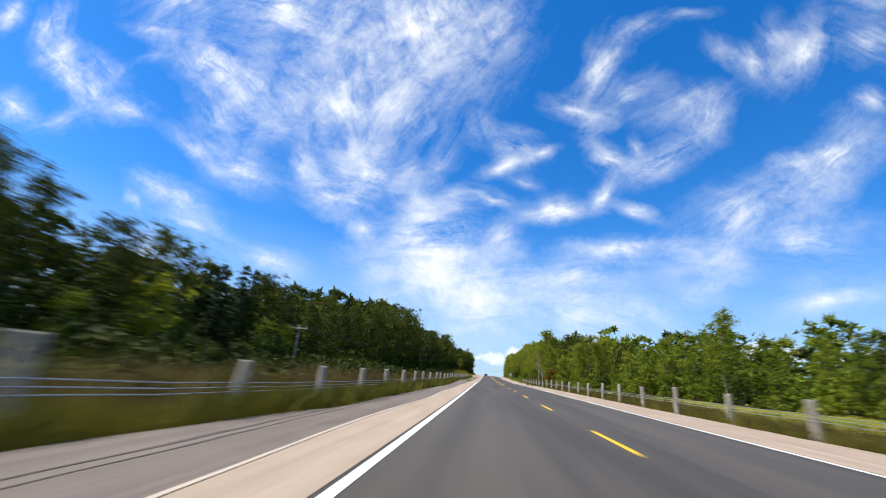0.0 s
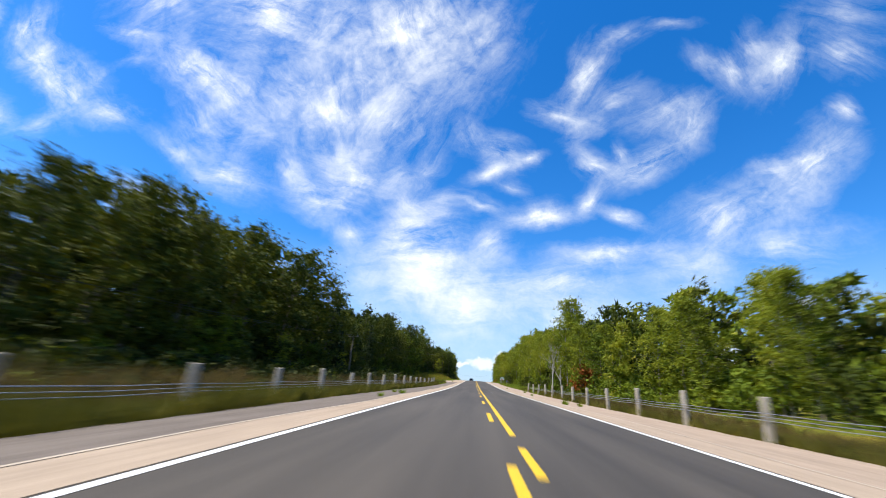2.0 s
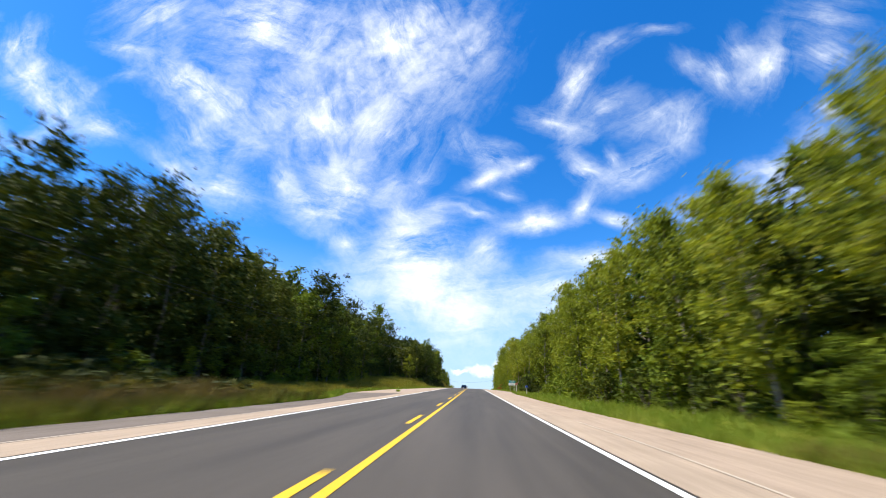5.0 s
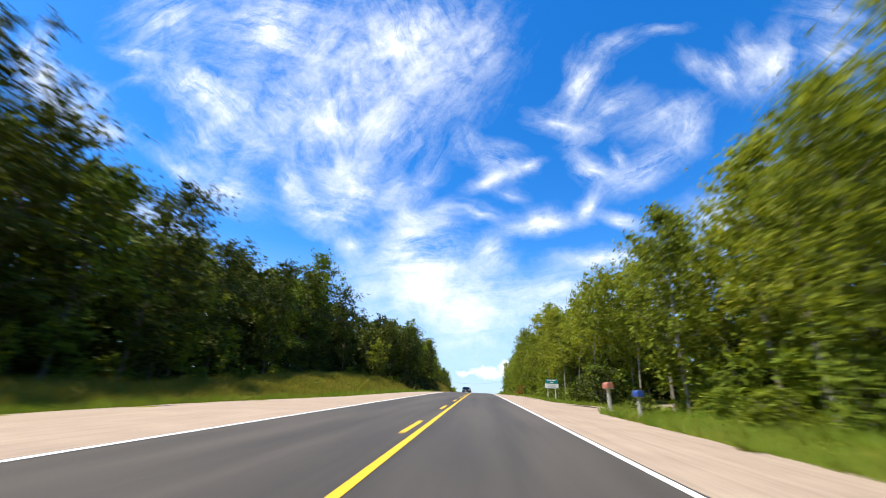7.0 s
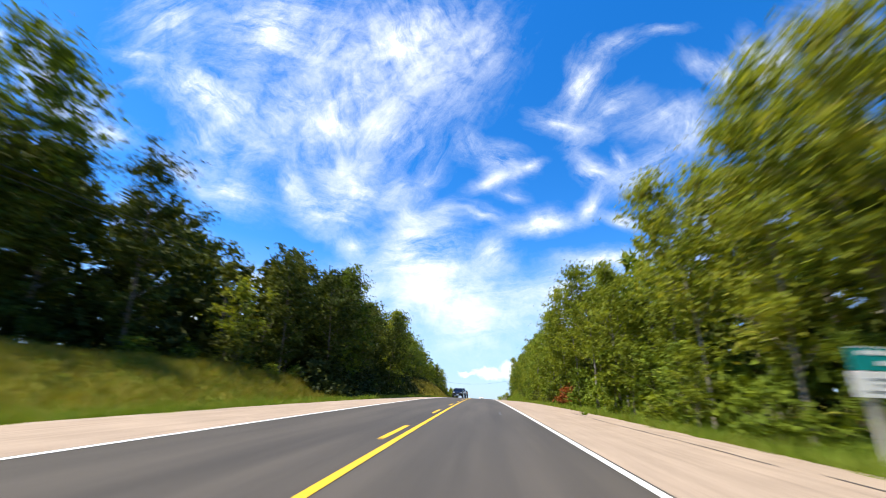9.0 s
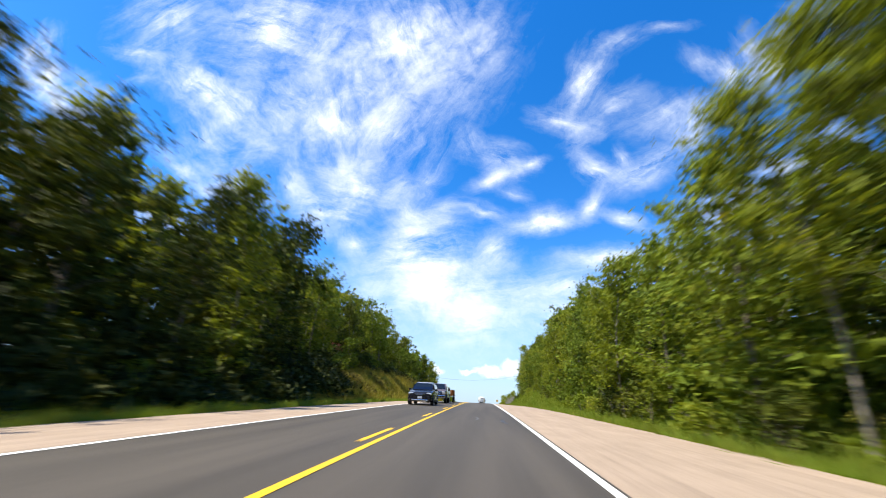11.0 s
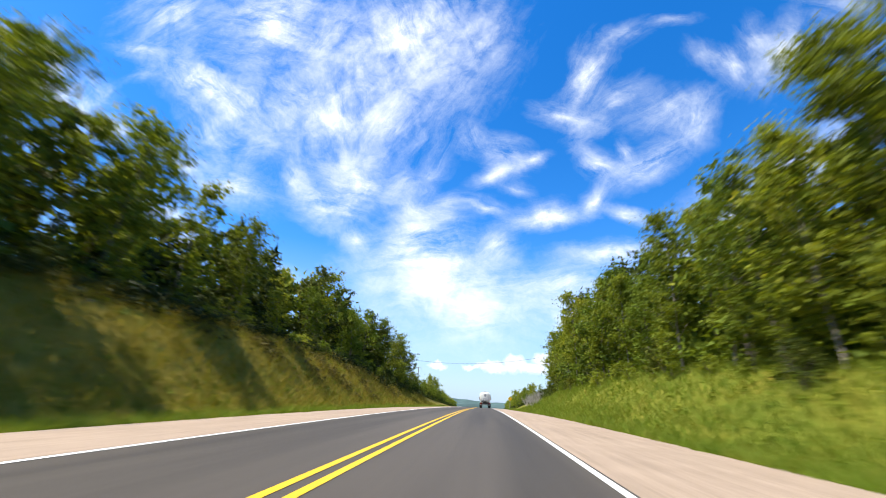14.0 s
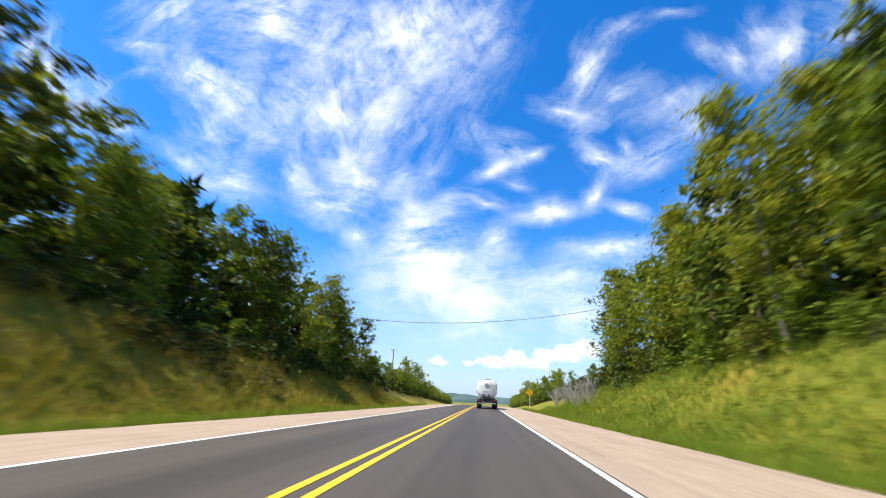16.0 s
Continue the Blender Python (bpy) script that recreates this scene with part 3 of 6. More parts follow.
def rut(x_mid, y0, y1, width):
    """A dark tyre track pressed into the gravel."""
    ys = np.arange(y0, y1, 0.8)
    xr = lambda y, t: x_mid + 0.06 * math.sin(y * 0.5) + 0.02 * math.sin(y * 2.9) + width * (t - 0.5) * (0.75 + 0.35 * math.sin(y * 1.3 + x_mid))
    v, f = grid_strip(xr, ys, 2, 0.014)
    structure("tyre_track", fast_mesh("tyre_track", v, f, DARK_GRAVEL), "dark tyre track pressed into the gravel shoulder", "track")


for x_mid, y0, y1, width in ((-6.25, -10, 34, 0.10), (-6.0, -6, 26, 0.05), (7.3, 214, 226, 0.16), (7.0, 226, 244, 0.08)):
    rut(x_mid, y0, y1, width)


def stripe(name, x0, x1, ys, mat, lift):
    v, f = grid_strip(lambda y, t: x0 + (x1 - x0) * t, ys, 1, lift, lambda x, y: road_z(y))
    return part(name, fast_mesh(name, v, f, mat), None, road)


LONG = np.concatenate([np.arange(-60, 560, 3.0), np.arange(560, 900, 10)])
stripe("edge_line", -3.715, -3.59, LONG, WHITE_LINE, 0.018)
stripe("edge_line", 3.59, 3.715, LONG, WHITE_LINE, 0.018)
stripe("centre_line", 0.085, 0.215, np.concatenate([np.arange(61.0, 560, 3.0), np.arange(560, 900, 10)]), YELLOW_LINE, 0.018)
stripe("centre_line", -0.215, -0.085, np.concatenate([np.arange(312.0, 560, 3.0), np.arange(560, 900, 10)]), YELLOW_LINE, 0.018)
y = 1.4 - 3.0 - 9.0 * 4
while y < 309:
    xa, xb = (-0.065, 0.065) if y < 50 else (-0.215, -0.085)
    stripe("centre_dash", xa, xb, [y + DASH_SHIFT(y), y + 1.5 + DASH_SHIFT(y), y + 3.0 + DASH_SHIFT(y)], YELLOW_LINE, 0.018)
    y += 9.0
stripe("centre_dash", 0.085, 0.215, [57.2, 58.2, 59.4], YELLOW_LINE, 0.018)


def tar_mark(x, y0, y1, w):
    pts = np.linspace(y0, y1, 7)
    v, f = grid_strip(lambda yy, t: x + 0.05 * math.sin(yy * 3.1) + w * (t - 0.5) * (0.6 + 0.5 * math.sin(yy * 2.3 + x) ** 2), pts, 1, 0.0165, lambda a, b: road_z(b))
    part("tar_mark", fast_mesh("tar_mark", v, f, TAR), None, road, "dark tar sealed crack")


for x, y0, y1, w in ((2.0, 279.4, 281.2, 0.10), (3.0, 278.2, 279.8, 0.16), (1.3, 106.2, 107.6, 0.18), (1.2, 96.0, 99.0, 0.06), (2.6, 236.0, 238.2, 0.08), (-1.6, 291.0, 293.5, 0.12)):
    tar_mark(x, y0, y1, w)


# ---- trees ----
rng = np.random.default_rng(7)


def tube(pts, radii, sides=7):
    """A tapered tube along pts; returns verts, quads."""
    pts = np.asarray(pts, float)
    V, Fq = [], []
    for i, (p, r) in enumerate(zip(pts, radii)):
        d = pts[min(i + 1, len(pts) - 1)] - pts[max(i - 1, 0)]
        d /= np.linalg.norm(d) + 1e-9
        a = np.cross(d, (1, 0.13, 0)) if abs(d[0]) < 0.9 else np.cross(d, (0, 1, 0))
        a /= np.linalg.norm(a)
        b = np.cross(d, a)
        for k in range(sides):
            t = 2 * math.pi * k / sides
            V.append(p + r * (a * math.cos(t) + b * math.sin(t)))
    n = sides
    for i in range(len(pts) - 1):
        for k in range(n):
            Fq.append((i * n + k, i * n + (k + 1) % n, (i + 1) * n + (k + 1) % n, (i + 1) * n + k))
    return V, Fq


def join(chunks):
    V, Fq = [], []
    for v, f in chunks:
        o = len(V)
        V.extend(v)
        Fq.extend([tuple(i + o for i in q) for q in f])
    return V, Fq


def leaves(centres, radii, per, size, flat=0.6, droop=0.0):
    """Small leaf triangles scattered in clumps."""
    C, Rr = np.repeat(centres, per, 0), np.repeat(radii, per)
    n = len(C)
    d = rng.normal(size=(n, 3))
    d /= np.linalg.norm(d, axis=1)[:, None]
    p = C + d * (Rr * np.abs(rng.normal(size=n)) * 0.92)[:, None] * np.array([1, 1, flat])
    p[:, 2] -= droop * rng.uniform(0, 1, n) * Rr
    nrm = d * 0.6 + rng.normal(size=(n, 3)) * 0.7 + np.array([0, 0, 0.5])
    nrm /= np.linalg.norm(nrm, axis=1)[:, None]
    a = np.cross(nrm, rng.normal(size=(n, 3)))
    a /= np.linalg.norm(a, axis=1)[:, None]
    b = np.cross(nrm, a)
    s = size * rng.uniform(0.6, 1.3, n)[:, None]
    V = np.stack([p - a * s * 0.36, p + a * s * 0.36, p + b * s * 1.3 + nrm * s * 0.12], 1).reshape(-1, 3)
    return V, np.arange(3 * n).reshape(-1, 3)


def broadleaf(name, height, spread, clear, clumps, per, leaf_mat, bark, size=0.30, lobes=6, slim=False):
    """Bare height, crown of many leaf clumps in uneven lobes; at the origin, parts under an empty."""
    root = thing(name, Matrix.Identity(4), "", "")
    lean = rng.normal(size=2) * 0.05 * height
    pts = [(lean[0] * t * t + 0.12 * math.sin(5 * t + lean[1] * 9), lean[1] * t * t + 0.1 * math.sin(4 * t), height * 0.93 * t - 0.25 * (t == 0)) for t in np.linspace(0, 1, 8)]
    r0 = (0.0052 if slim else 0.0075) * height + 0.02
    chunks = [tube(pts, [r0 * (1.25 if i == 0 else 1) * (1 - 0.88 * t) for i, t in enumerate(np.linspace(0, 1, 8))], 7)]
    cen, rad = [], []
    nl = lobes + 3
    for i in range(nl):
        t = clear + (0.93 - clear) * (i + rng.uniform(0, 0.8)) / nl
        ang = i * 2.4 + rng.uniform(-0.5, 0.5)
        prof = math.sin(math.pi * min(1, 0.18 + 0.80 * (t - clear) / (1 - clear))) ** 0.7
        reach = spread * prof * rng.uniform(0.55, 1.05)
        p0 = np.array([np.interp(t, np.linspace(0, 1, 8), [p[k] for p in pts]) for k in range(3)])
        tip = p0 + np.array([math.cos(ang) * reach, math.sin(ang) * reach, (0.45 if not slim else 0.9) * reach + 0.3])
        mid = (p0 + tip) / 2 + np.array([0, 0, 0.12 * reach])
        chunks.append(tube([p0, mid, tip], [r0 * 0.42 * (1 - t * 0.7), r0 * 0.25 * (1 - t * 0.6), 0.012], 5))
        k = max(2, int(clumps / nl))
        for j in range(k):
            w = rng.uniform(0.25, 1.12)
            q = p0 + (tip - p0) * w + rng.normal(size=3) * np.array([0.34, 0.34, 0.30]) * spread * 0.55
            q[2] = min(max(q[2], height * (clear - 0.05)), height * 1.0)
            cen.append(q)
            rad.append(rng.uniform(0.45, 0.95) * (0.55 + 0.12 * spread))
    for j in range(max(3, clumps // 10)):
        cen.append(np.array(pts[-1]) + rng.normal(size=3) * np.array([0.5, 0.5, 0.45]) * spread * 0.35)
        rad.append(rng.uniform(0.35, 0.7))
    V, Fq = join(chunks)
    part("trunk", fast_mesh("trunk", V, Fq, bark), None, root)
    V, Fq = leaves(np.array(cen), np.array(rad), per, size)
    part("crown", fast_mesh("crown", V, Fq, leaf_mat), None, root)
    return root


def spruce(name, height, spread):
    root = thing(name, Matrix.Identity(4), "", "")
    V, Fq = tube([(0, 0, -0.25), (0, 0, height * 0.5), (0, 0, height)], [0.16, 0.09, 0.015], 7)
    part("trunk", fast_mesh("trunk", V, Fq, BARK_GREY), None, root)
    cen, rad = [], []
    tiers = 17
    for i in range(tiers):
        t = i / (tiers - 1)
        z = height * (0.08 + 0.91 * t)
        reach = spread * (1 - t) ** 0.85 * rng.uniform(0.82, 1.1) + 0.12
        nb = max(3, int(9 * (1 - t)) + 2)
        for k in range(nb):
            ang = 2 * math.pi * k / nb + i * 0.7 + rng.uniform(-0.2, 0.2)
            for w in np.linspace(0.25, 1.0, max(2, int(reach * 2.6))):
                cen.append((math.cos(ang) * reach * w, math.sin(ang) * reach * w, z - 0.34 * reach * w + rng.uniform(-0.1, 0.1)))
                rad.append(0.42 * (1.1 - 0.45 * w))
    V, Fq = leaves(np.array(cen), np.array(rad), 11, 0.30, 0.55, 0.5)
    part("crown", fast_mesh("crown", V, Fq, NEEDLE), None, root)
    return root


def shrub(name, height, spread, clumps, per, leaf_mat, size=0.2):
    root = thing(name, Matrix.Identity(4), "", "")
    chunks, cen, rad = [], [], []
    for i in range(6):
        ang = i * 1.05 + rng.uniform(-0.3, 0.3)
        tip = np.array([math.cos(ang) * spread * 0.6, math.sin(ang) * spread * 0.6, height * rng.uniform(0.6, 0.9)])
        chunks.append(tube([(0, 0, -0.15), tip * np.array([0.4, 0.4, 0.55]), tip], [0.035, 0.025, 0.008], 4))
    for i in range(clumps):
        ang, w = rng.uniform(0, 6.28), rng.uniform(0, 1) ** 0.6
        z = height * rng.uniform(0.12, 1.0)
        k = math.sqrt(max(0.05, 1 - (z / height) ** 2.2))
        cen.append((math.cos(ang) * spread * w * k, math.sin(ang) * spread * w * k, z))
        rad.append(rng.uniform(0.25, 0.5))
    V, Fq = join(chunks)
    part("stem", fast_mesh("stem", V, Fq, BARK_GREY), None, root)
    V, Fq = leaves(np.array(cen), np.array(rad), per, size)
    part("crown", fast_mesh("crown", V, Fq, leaf_mat), None, root)
    return root


def bare_tree(name, height):
    root = thing(name, Matrix.Identity(4), "", "")
    chunks = []

    def grow(p, d, length, r, depth):
        q = p + d * length
        mid = (p + q) / 2 + rng.normal(size=3) * 0.05 * length
        chunks.append(tube([p, mid, q], [r, r * 0.8, r * 0.55], 5 if depth < 2 else 3))
        if depth >= 5:
            return
        for i in range(3 if depth else 4):
            nd = d + rng.normal(size=3) * np.array([0.34, 0.34, 0.16])
            nd /= np.linalg.norm(nd)
            grow(p + (q - p) * rng.uniform(0.55, 1.0), nd, length * rng.uniform(0.42, 0.66), r * 0.48, depth + 1)

    grow(np.array([0, 0, -0.2]), np.array([0.04, 0.02, 1.0]), height * 0.46, 0.11, 0)
    V, Fq = join(chunks)
    part("trunk", fast_mesh("trunk", V, Fq, BARK_DEAD), None, root)
    return root


def bare_bush(name, height, spread):
    """Many thin leafless stems that fork into a rounded tangle of twigs."""
    root = thing(name, Matrix.Identity(4), "", "")
    stems, twigs = [], []
    for i in range(16):
        ang, lean = rng.uniform(0, 2 * math.pi), rng.uniform(0.15, 1.0) * spread
        h = height * rng.uniform(0.55, 0.85) * (1.1 - 0.3 * lean / spread)
        tip = np.array([math.cos(ang) * lean, math.sin(ang) * lean, h])
        base = np.array([math.cos(ang) * 0.12, math.sin(ang) * 0.12, -0.15])
        mid = base + (tip - base) * 0.5 + np.array([0, 0, 0.12 * h])
        stems.append(tube([base, mid, tip], [0.028, 0.02, 0.010], 4))
        for k in range(9):
            p = mid + (tip - mid) * rng.uniform(0, 1)
            d = (tip - base) / np.linalg.norm(tip - base) + rng.normal(size=3) * 0.5
            q = p + d * height * rng.uniform(0.12, 0.3)
            twigs.append(tube([p, (p + q) / 2 + rng.normal(size=3) * 0.05, q], [0.011, 0.009, 0.006], 3))
    for nm, chunks in (("stem", stems), ("twigs", twigs)):
        V, Fq = join(chunks)
        part(nm, fast_mesh(nm, V, Fq, BARK_DEAD), None, root)
    return root


MAPLE = [broadleaf("maple_tree", 11.5, 2.8, 0.10, 150, 40, LEAF_A, BARK_GREY, 0.215, 10), broadleaf("maple_tree", 12.5, 3.0, 0.16, 150, 40, LEAF_A, BARK_GREY, 0.215, 11)]
ASPEN = [broadleaf("aspen_tree", 12.5, 2.0, 0.16, 155, 38, LEAF_B, BARK_PALE, 0.19, 13, True), broadleaf("aspen_tree", 11.0, 1.8, 0.12, 145, 38, LEAF_B, BARK_PALE, 0.19, 12, True)]
ASH = [broadleaf("ash_tree", 12.0, 2.6, 0.14, 140, 40, LEAF_C, BARK_GREY, 0.215, 10)]
TALL = [broadleaf("aspen_tree", 13.0, 2.2, 0.34, 145, 38, LEAF_B, BARK_PALE, 0.19, 13, True), broadleaf("maple_tree", 13.0, 2.8, 0.34, 130, 40, LEAF_A, BARK_GREY, 0.215, 10)]
MIDDLE = [broadleaf("maple_tree", 12.5, 3.0, 0.08, 76, 20, LEAF_A, BARK_GREY, 0.36, 9), broadleaf("aspen_tree", 12.5, 2.2, 0.10, 74, 20, LEAF_B, BARK_PALE, 0.33, 10, True), broadleaf("ash_tree", 12.0, 2.8, 0.08, 74, 20, LEAF_C, BARK_GREY, 0.36, 9)]
BACK = [broadleaf("maple_tree", 12.5, 3.3, 0.04, 55, 14, LEAF_A, BARK_GREY, 0.64, 7), broadleaf("ash_tree", 12.0, 3.2, 0.04, 55, 14, LEAF_C, BARK_GREY, 0.64, 7), broadleaf("aspen_tree", 12.5, 2.7, 0.06, 52, 14, LEAF_B, BARK_PALE, 0.60, 7, True)]
YOUNG = [broadleaf("young_tree", 6.0, 1.7, 0.04, 56, 22, LEAF_B, BARK_GREY, 0.24, 6), broadleaf("young_tree", 5.0, 1.5, 0.04, 50, 22, LEAF_A, BARK_GREY, 0.24, 6)]
SPRUCE = [spruce("spruce_tree", 11.0, 2.5), spruce("spruce_tree", 12.0, 2.2)]
SHRUB = [shrub("shrub", 1.9, 1.4, 38, 19, LEAF_A), shrub("shrub", 1.5, 1.3, 32, 19, LEAF_B), shrub("shrub", 2.6, 1.6, 46, 19, LEAF_C)]
RED_SHRUB = [shrub("shrub", 2.2, 1.2, 36, 26, LEAF_RED)]
DEAD = [bare_tree("dead_tree", 9.0), bare_tree("dead_tree", 7.0)]
TWIGGY = [bare_bush("bare_bush", 2.6, 1.5), bare_bush("bare_bush", 2.2, 1.3)]
SOURCES = MAPLE + ASPEN + ASH + TALL + MIDDLE + BACK + YOUNG + SPRUCE + SHRUB + RED_SHRUB + DEAD + TWIGGY
LABELS = {
    "maple_tree": ("full-crowned green maple tree at the edge of the wood", "tree", "trees along the highway"),
    "aspen_tree": ("slim aspen tree with pale trunk and light green leaves", "tree", "trees along the highway"),
    "ash_tree": ("dark green ash tree among the roadside wood", "tree", "trees along the highway"),
    "young_tree": ("young bushy green tree in front of the wood", "tree", "trees along the highway"),
    "spruce_tree": ("tall pointed dark green spruce tree", "tree", "trees along the highway"),
    "shrub": ("leafy green shrub in the undergrowth below the trees", "shrub", "undergrowth"),
    "bare_bush": ("bare grey bush with tangled twigs on the bank", "bush", "bare bushes on the bank"),
    "dead_tree": ("leafless grey dead tree with forked branches", "tree", ""),
}


def plant(src, x, y, scale=1.0, turn=None, sink=0.0, label=""):
    if on_drive(x, y):
        return None
    kind = src.name.split(".")[0]
    turn = rng.uniform(0, 360) if turn is None else turn
    m = pose(x, y, float(ground_z(x, y)) - sink, rng.normal() * 1.5, rng.normal() * 1.5, turn)
    ob = copy_thing(src, m)
    ob.scale = (scale * rng.uniform(0.92, 1.08), scale * rng.uniform(0.92, 1.08), scale)
    lab, cat, grp = LABELS[kind]
    return tagged(ob, label or lab, cat, grp)


def tree_left(y):
    """Front of the wood on the left."""
    return float(np.interp(y, [-20, 30, 60, 200, 212, 238, 247, 256, 284, 312, 335, 415, 470], [-24, -24, -22.5, -23, -24.5, -24.5, -18.5, -13.8, -13.0, -17.2, -18.8, -18.6, -18.2]))


def tree_right(y):
    return float(np.interp(y, [-20, 40, 62, 80, 110, 150, 200, 230, 290, 330, 400, 440, 470, 520], [27, 26, 20, 17.5, 15, 13.5, 15.0, 12.5, 12.5, 15.6, 16.8, 19.5, 19.0, 18]))


def tall_left(y):
    """Height of the wood in metres."""
    return float(np.interp(y, [0, 18, 28, 40, 56, 62, 72, 84, 92, 106, 112, 116, 122, 133, 145, 162, 188, 199, 204, 214, 227, 238, 246, 254, 276, 290, 300, 313, 321, 332, 347, 355, 365, 378, 390, 400, 416, 426, 440, 448, 470, 520],
                           [9, 9.2, 8, 9.6, 9, 10, 12, 14.6, 15, 17, 15.5, 10.5, 13.6, 10.5, 14.8, 15.6, 16.5, 17.5, 14, 14, 14.4, 16.5, 14.6, 13.6, 13.6, 13.6, 12.8, 13.5, 11.2, 13.2, 13.6, 12.6, 11, 11.3, 12.8, 13.9, 14, 12.2, 11.5, 8, 6.6, 5.5]))


def tall_right(y):
    return float(np.interp(y, [20, 46, 52, 60, 68, 76, 89, 97, 104, 110, 113, 121, 124, 135, 151, 184, 193, 201, 206, 222, 230, 238, 251, 264, 272, 286, 302, 311, 316, 328, 337, 347, 364, 369, 377, 396, 410, 430, 437, 441, 460, 520],
                           [7, 7, 9, 9.4, 7, 9, 11, 11, 10.4, 11.4, 14.7, 14.7, 10.4, 12.6, 13.6, 15, 16.5, 16.5, 14.5, 14, 13, 14.4, 12.5, 14.4, 14.4, 12, 12.2, 13.4, 14.8, 13.8, 15.8, 14.2, 13.6, 11, 13.8, 14.8, 16, 15.4, 13.5, 6, 5, 4.5]))


HEIGHT = {}
for bag, hs in ((MAPLE, (11.5, 12.5)), (ASPEN, (12.5, 11.0)), (ASH, (12.0,)), (TALL, (13, 13)), (MIDDLE, (12.5, 12.5, 12.0)), (BACK, (12.5, 12.0, 12.5)), (YOUNG, (9.5, 8.5)), (SPRUCE, (11.0, 12.0))):
    for o, h in zip(bag, hs):
        HEIGHT[o.name] = h


def pick(bag):
    return bag[int(rng.integers(len(bag)))]


def choose(side, y, row):
    r = rng.uniform()
    if side < 0 and 24 < y < 44 and r < 0.75:
        return SPRUCE
    if side < 0 and (111 < y < 120 or 127 < y < 137) and row < 2 and r < 0.85:
        return SPRUCE
    # more of the darkened ash and spruce on the left, standing in for its shaded side
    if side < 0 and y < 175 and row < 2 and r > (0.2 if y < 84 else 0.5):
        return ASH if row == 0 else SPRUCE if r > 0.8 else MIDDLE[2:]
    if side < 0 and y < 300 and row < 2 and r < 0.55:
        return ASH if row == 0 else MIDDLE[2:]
    if side > 0 and 164 < y < 220 and row < 2:
        return TALL[:1] if r < 0.45 else ASPEN
    # the left inner rows take only the shade-darkened ash
    if row >= 2:
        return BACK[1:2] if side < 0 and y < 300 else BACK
    if row == 1:
        return MIDDLE
    if side > 0 and 130 < y < 275 and r < 0.85:
        return TALL[:1] if r < 0.5 else ASPEN
    if side < 0 and (180 < y < 260 and r < 0.2 or 306 < y < 440 and r < 0.6):
        return TALL
    r = rng.uniform()
    return MAPLE if r < 0.42 else ASPEN if r < 0.80 else ASH if r < (0.84 if side > 0 else 0.92) else YOUNG


def plant_wood():
    rows = ((0.0, 4.2, 1.2), (3.6, 4.6, 1.3), (7.6, 4.8, 1.8))
    for side, front, tall in ((-1, tree_left, tall_left), (1, tree_right, tall_right)):
        for row, (off, gap, jit) in enumerate(rows):
            y = -14.0 + row
            while y < (520 if row < 2 else 470):
                x = front(y) + side * (off + rng.uniform(-jit, jit))
                if side < 0 and y > 312 and row == 0 and rng.uniform() < 0.4:
                    y += gap
                    continue
                src = pick(choose(side, y, row))
                lift = 1.0 + off * (0.022 if side < 0 and y > 306 else 0.010)    # the wood rises inwards
                plant(src, x, y, tall(y) * lift / HEIGHT[src.name] * rng.uniform(0.76, 1.02))
                y += gap * rng.uniform(0.7, 1.3) * (1.0 if y < 430 else 1.6) * (rng.choice((0.5, 0.7, 1.0, 1.6)) if side < 0 and y > 300 and row == 0 else 1.0)
        # undergrowth at the foot of the front trees
        y = -10.0
        while y < 450:
            x = front(y) - side * rng.uniform(0.2, 2.0)
            if side > 0 and 160 < y < 218 and rng.uniform() < 0.15:
                y += 3.1
                continue
            bag = SHRUB if rng.uniform() < 0.72 else YOUNG
            plant(pick(bag), x, y, rng.uniform(0.65, 1.15) * (1 if bag is SHRUB else 0.75))
            y += 3.1 * rng.uniform(0.6, 1.4)


def deep_wood():
    """The inner rows of the wood, too far in to tell apart: crowns and trunks joined."""
    bits = {}
    for side, front, tall in ((-1, tree_left, tall_left), (1, tree_right, tall_right)):
        for off, gap, jit in ((13.5, 6.0, 2.6), (20.0, 6.5, 2.8)):
            y = -14.0
            while y < 470:
                # ash alone on the left, for the shade in its leaf colour
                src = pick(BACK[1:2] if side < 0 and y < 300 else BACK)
                x = front(y) + side * (off + rng.uniform(-jit, jit))
                k = tall(y) * (1.0 + off * (0.022 if side < 0 and y > 306 else 0.010)) / HEIGHT[src.name] * rng.uniform(0.76, 1.02)
                a = rng.uniform(0, 2 * math.pi)
                turn = np.array([[math.cos(a), math.sin(a), 0], [-math.sin(a), math.cos(a), 0], [0, 0, 1]]) * k
                for c in src.children:
                    me = c.data
                    v = np.empty(len(me.vertices) * 3, np.float32)
                    me.vertices.foreach_get("co", v)
                    f = np.empty(len(me.loops), np.int32)
                    me.loops.foreach_get("vertex_index", f)
                    bits.setdefault((c.name.split(".")[0], me.materials[0]), []).append((v.reshape(-1, 3) @ turn + np.array([x, y, float(ground_z(x, y))]), f.reshape(len(me.polygons), -1)))
                y += gap * rng.uniform(0.7, 1.3)
    for (kind, mat), pairs in bits.items():
        shift = np.cumsum([0] + [len(v) for v, f in pairs[:-1]])
        me = fast_mesh("deep_wood", np.concatenate([v for v, f in pairs]), np.concatenate([f + o for (v, f), o in zip(pairs, shift)]), mat)
        tagged(new("deep_wood", me), "dense green crowns deep inside the wood" if kind == "crown" else "grey trunks standing deep inside the wood", "wood", "", "stuff")


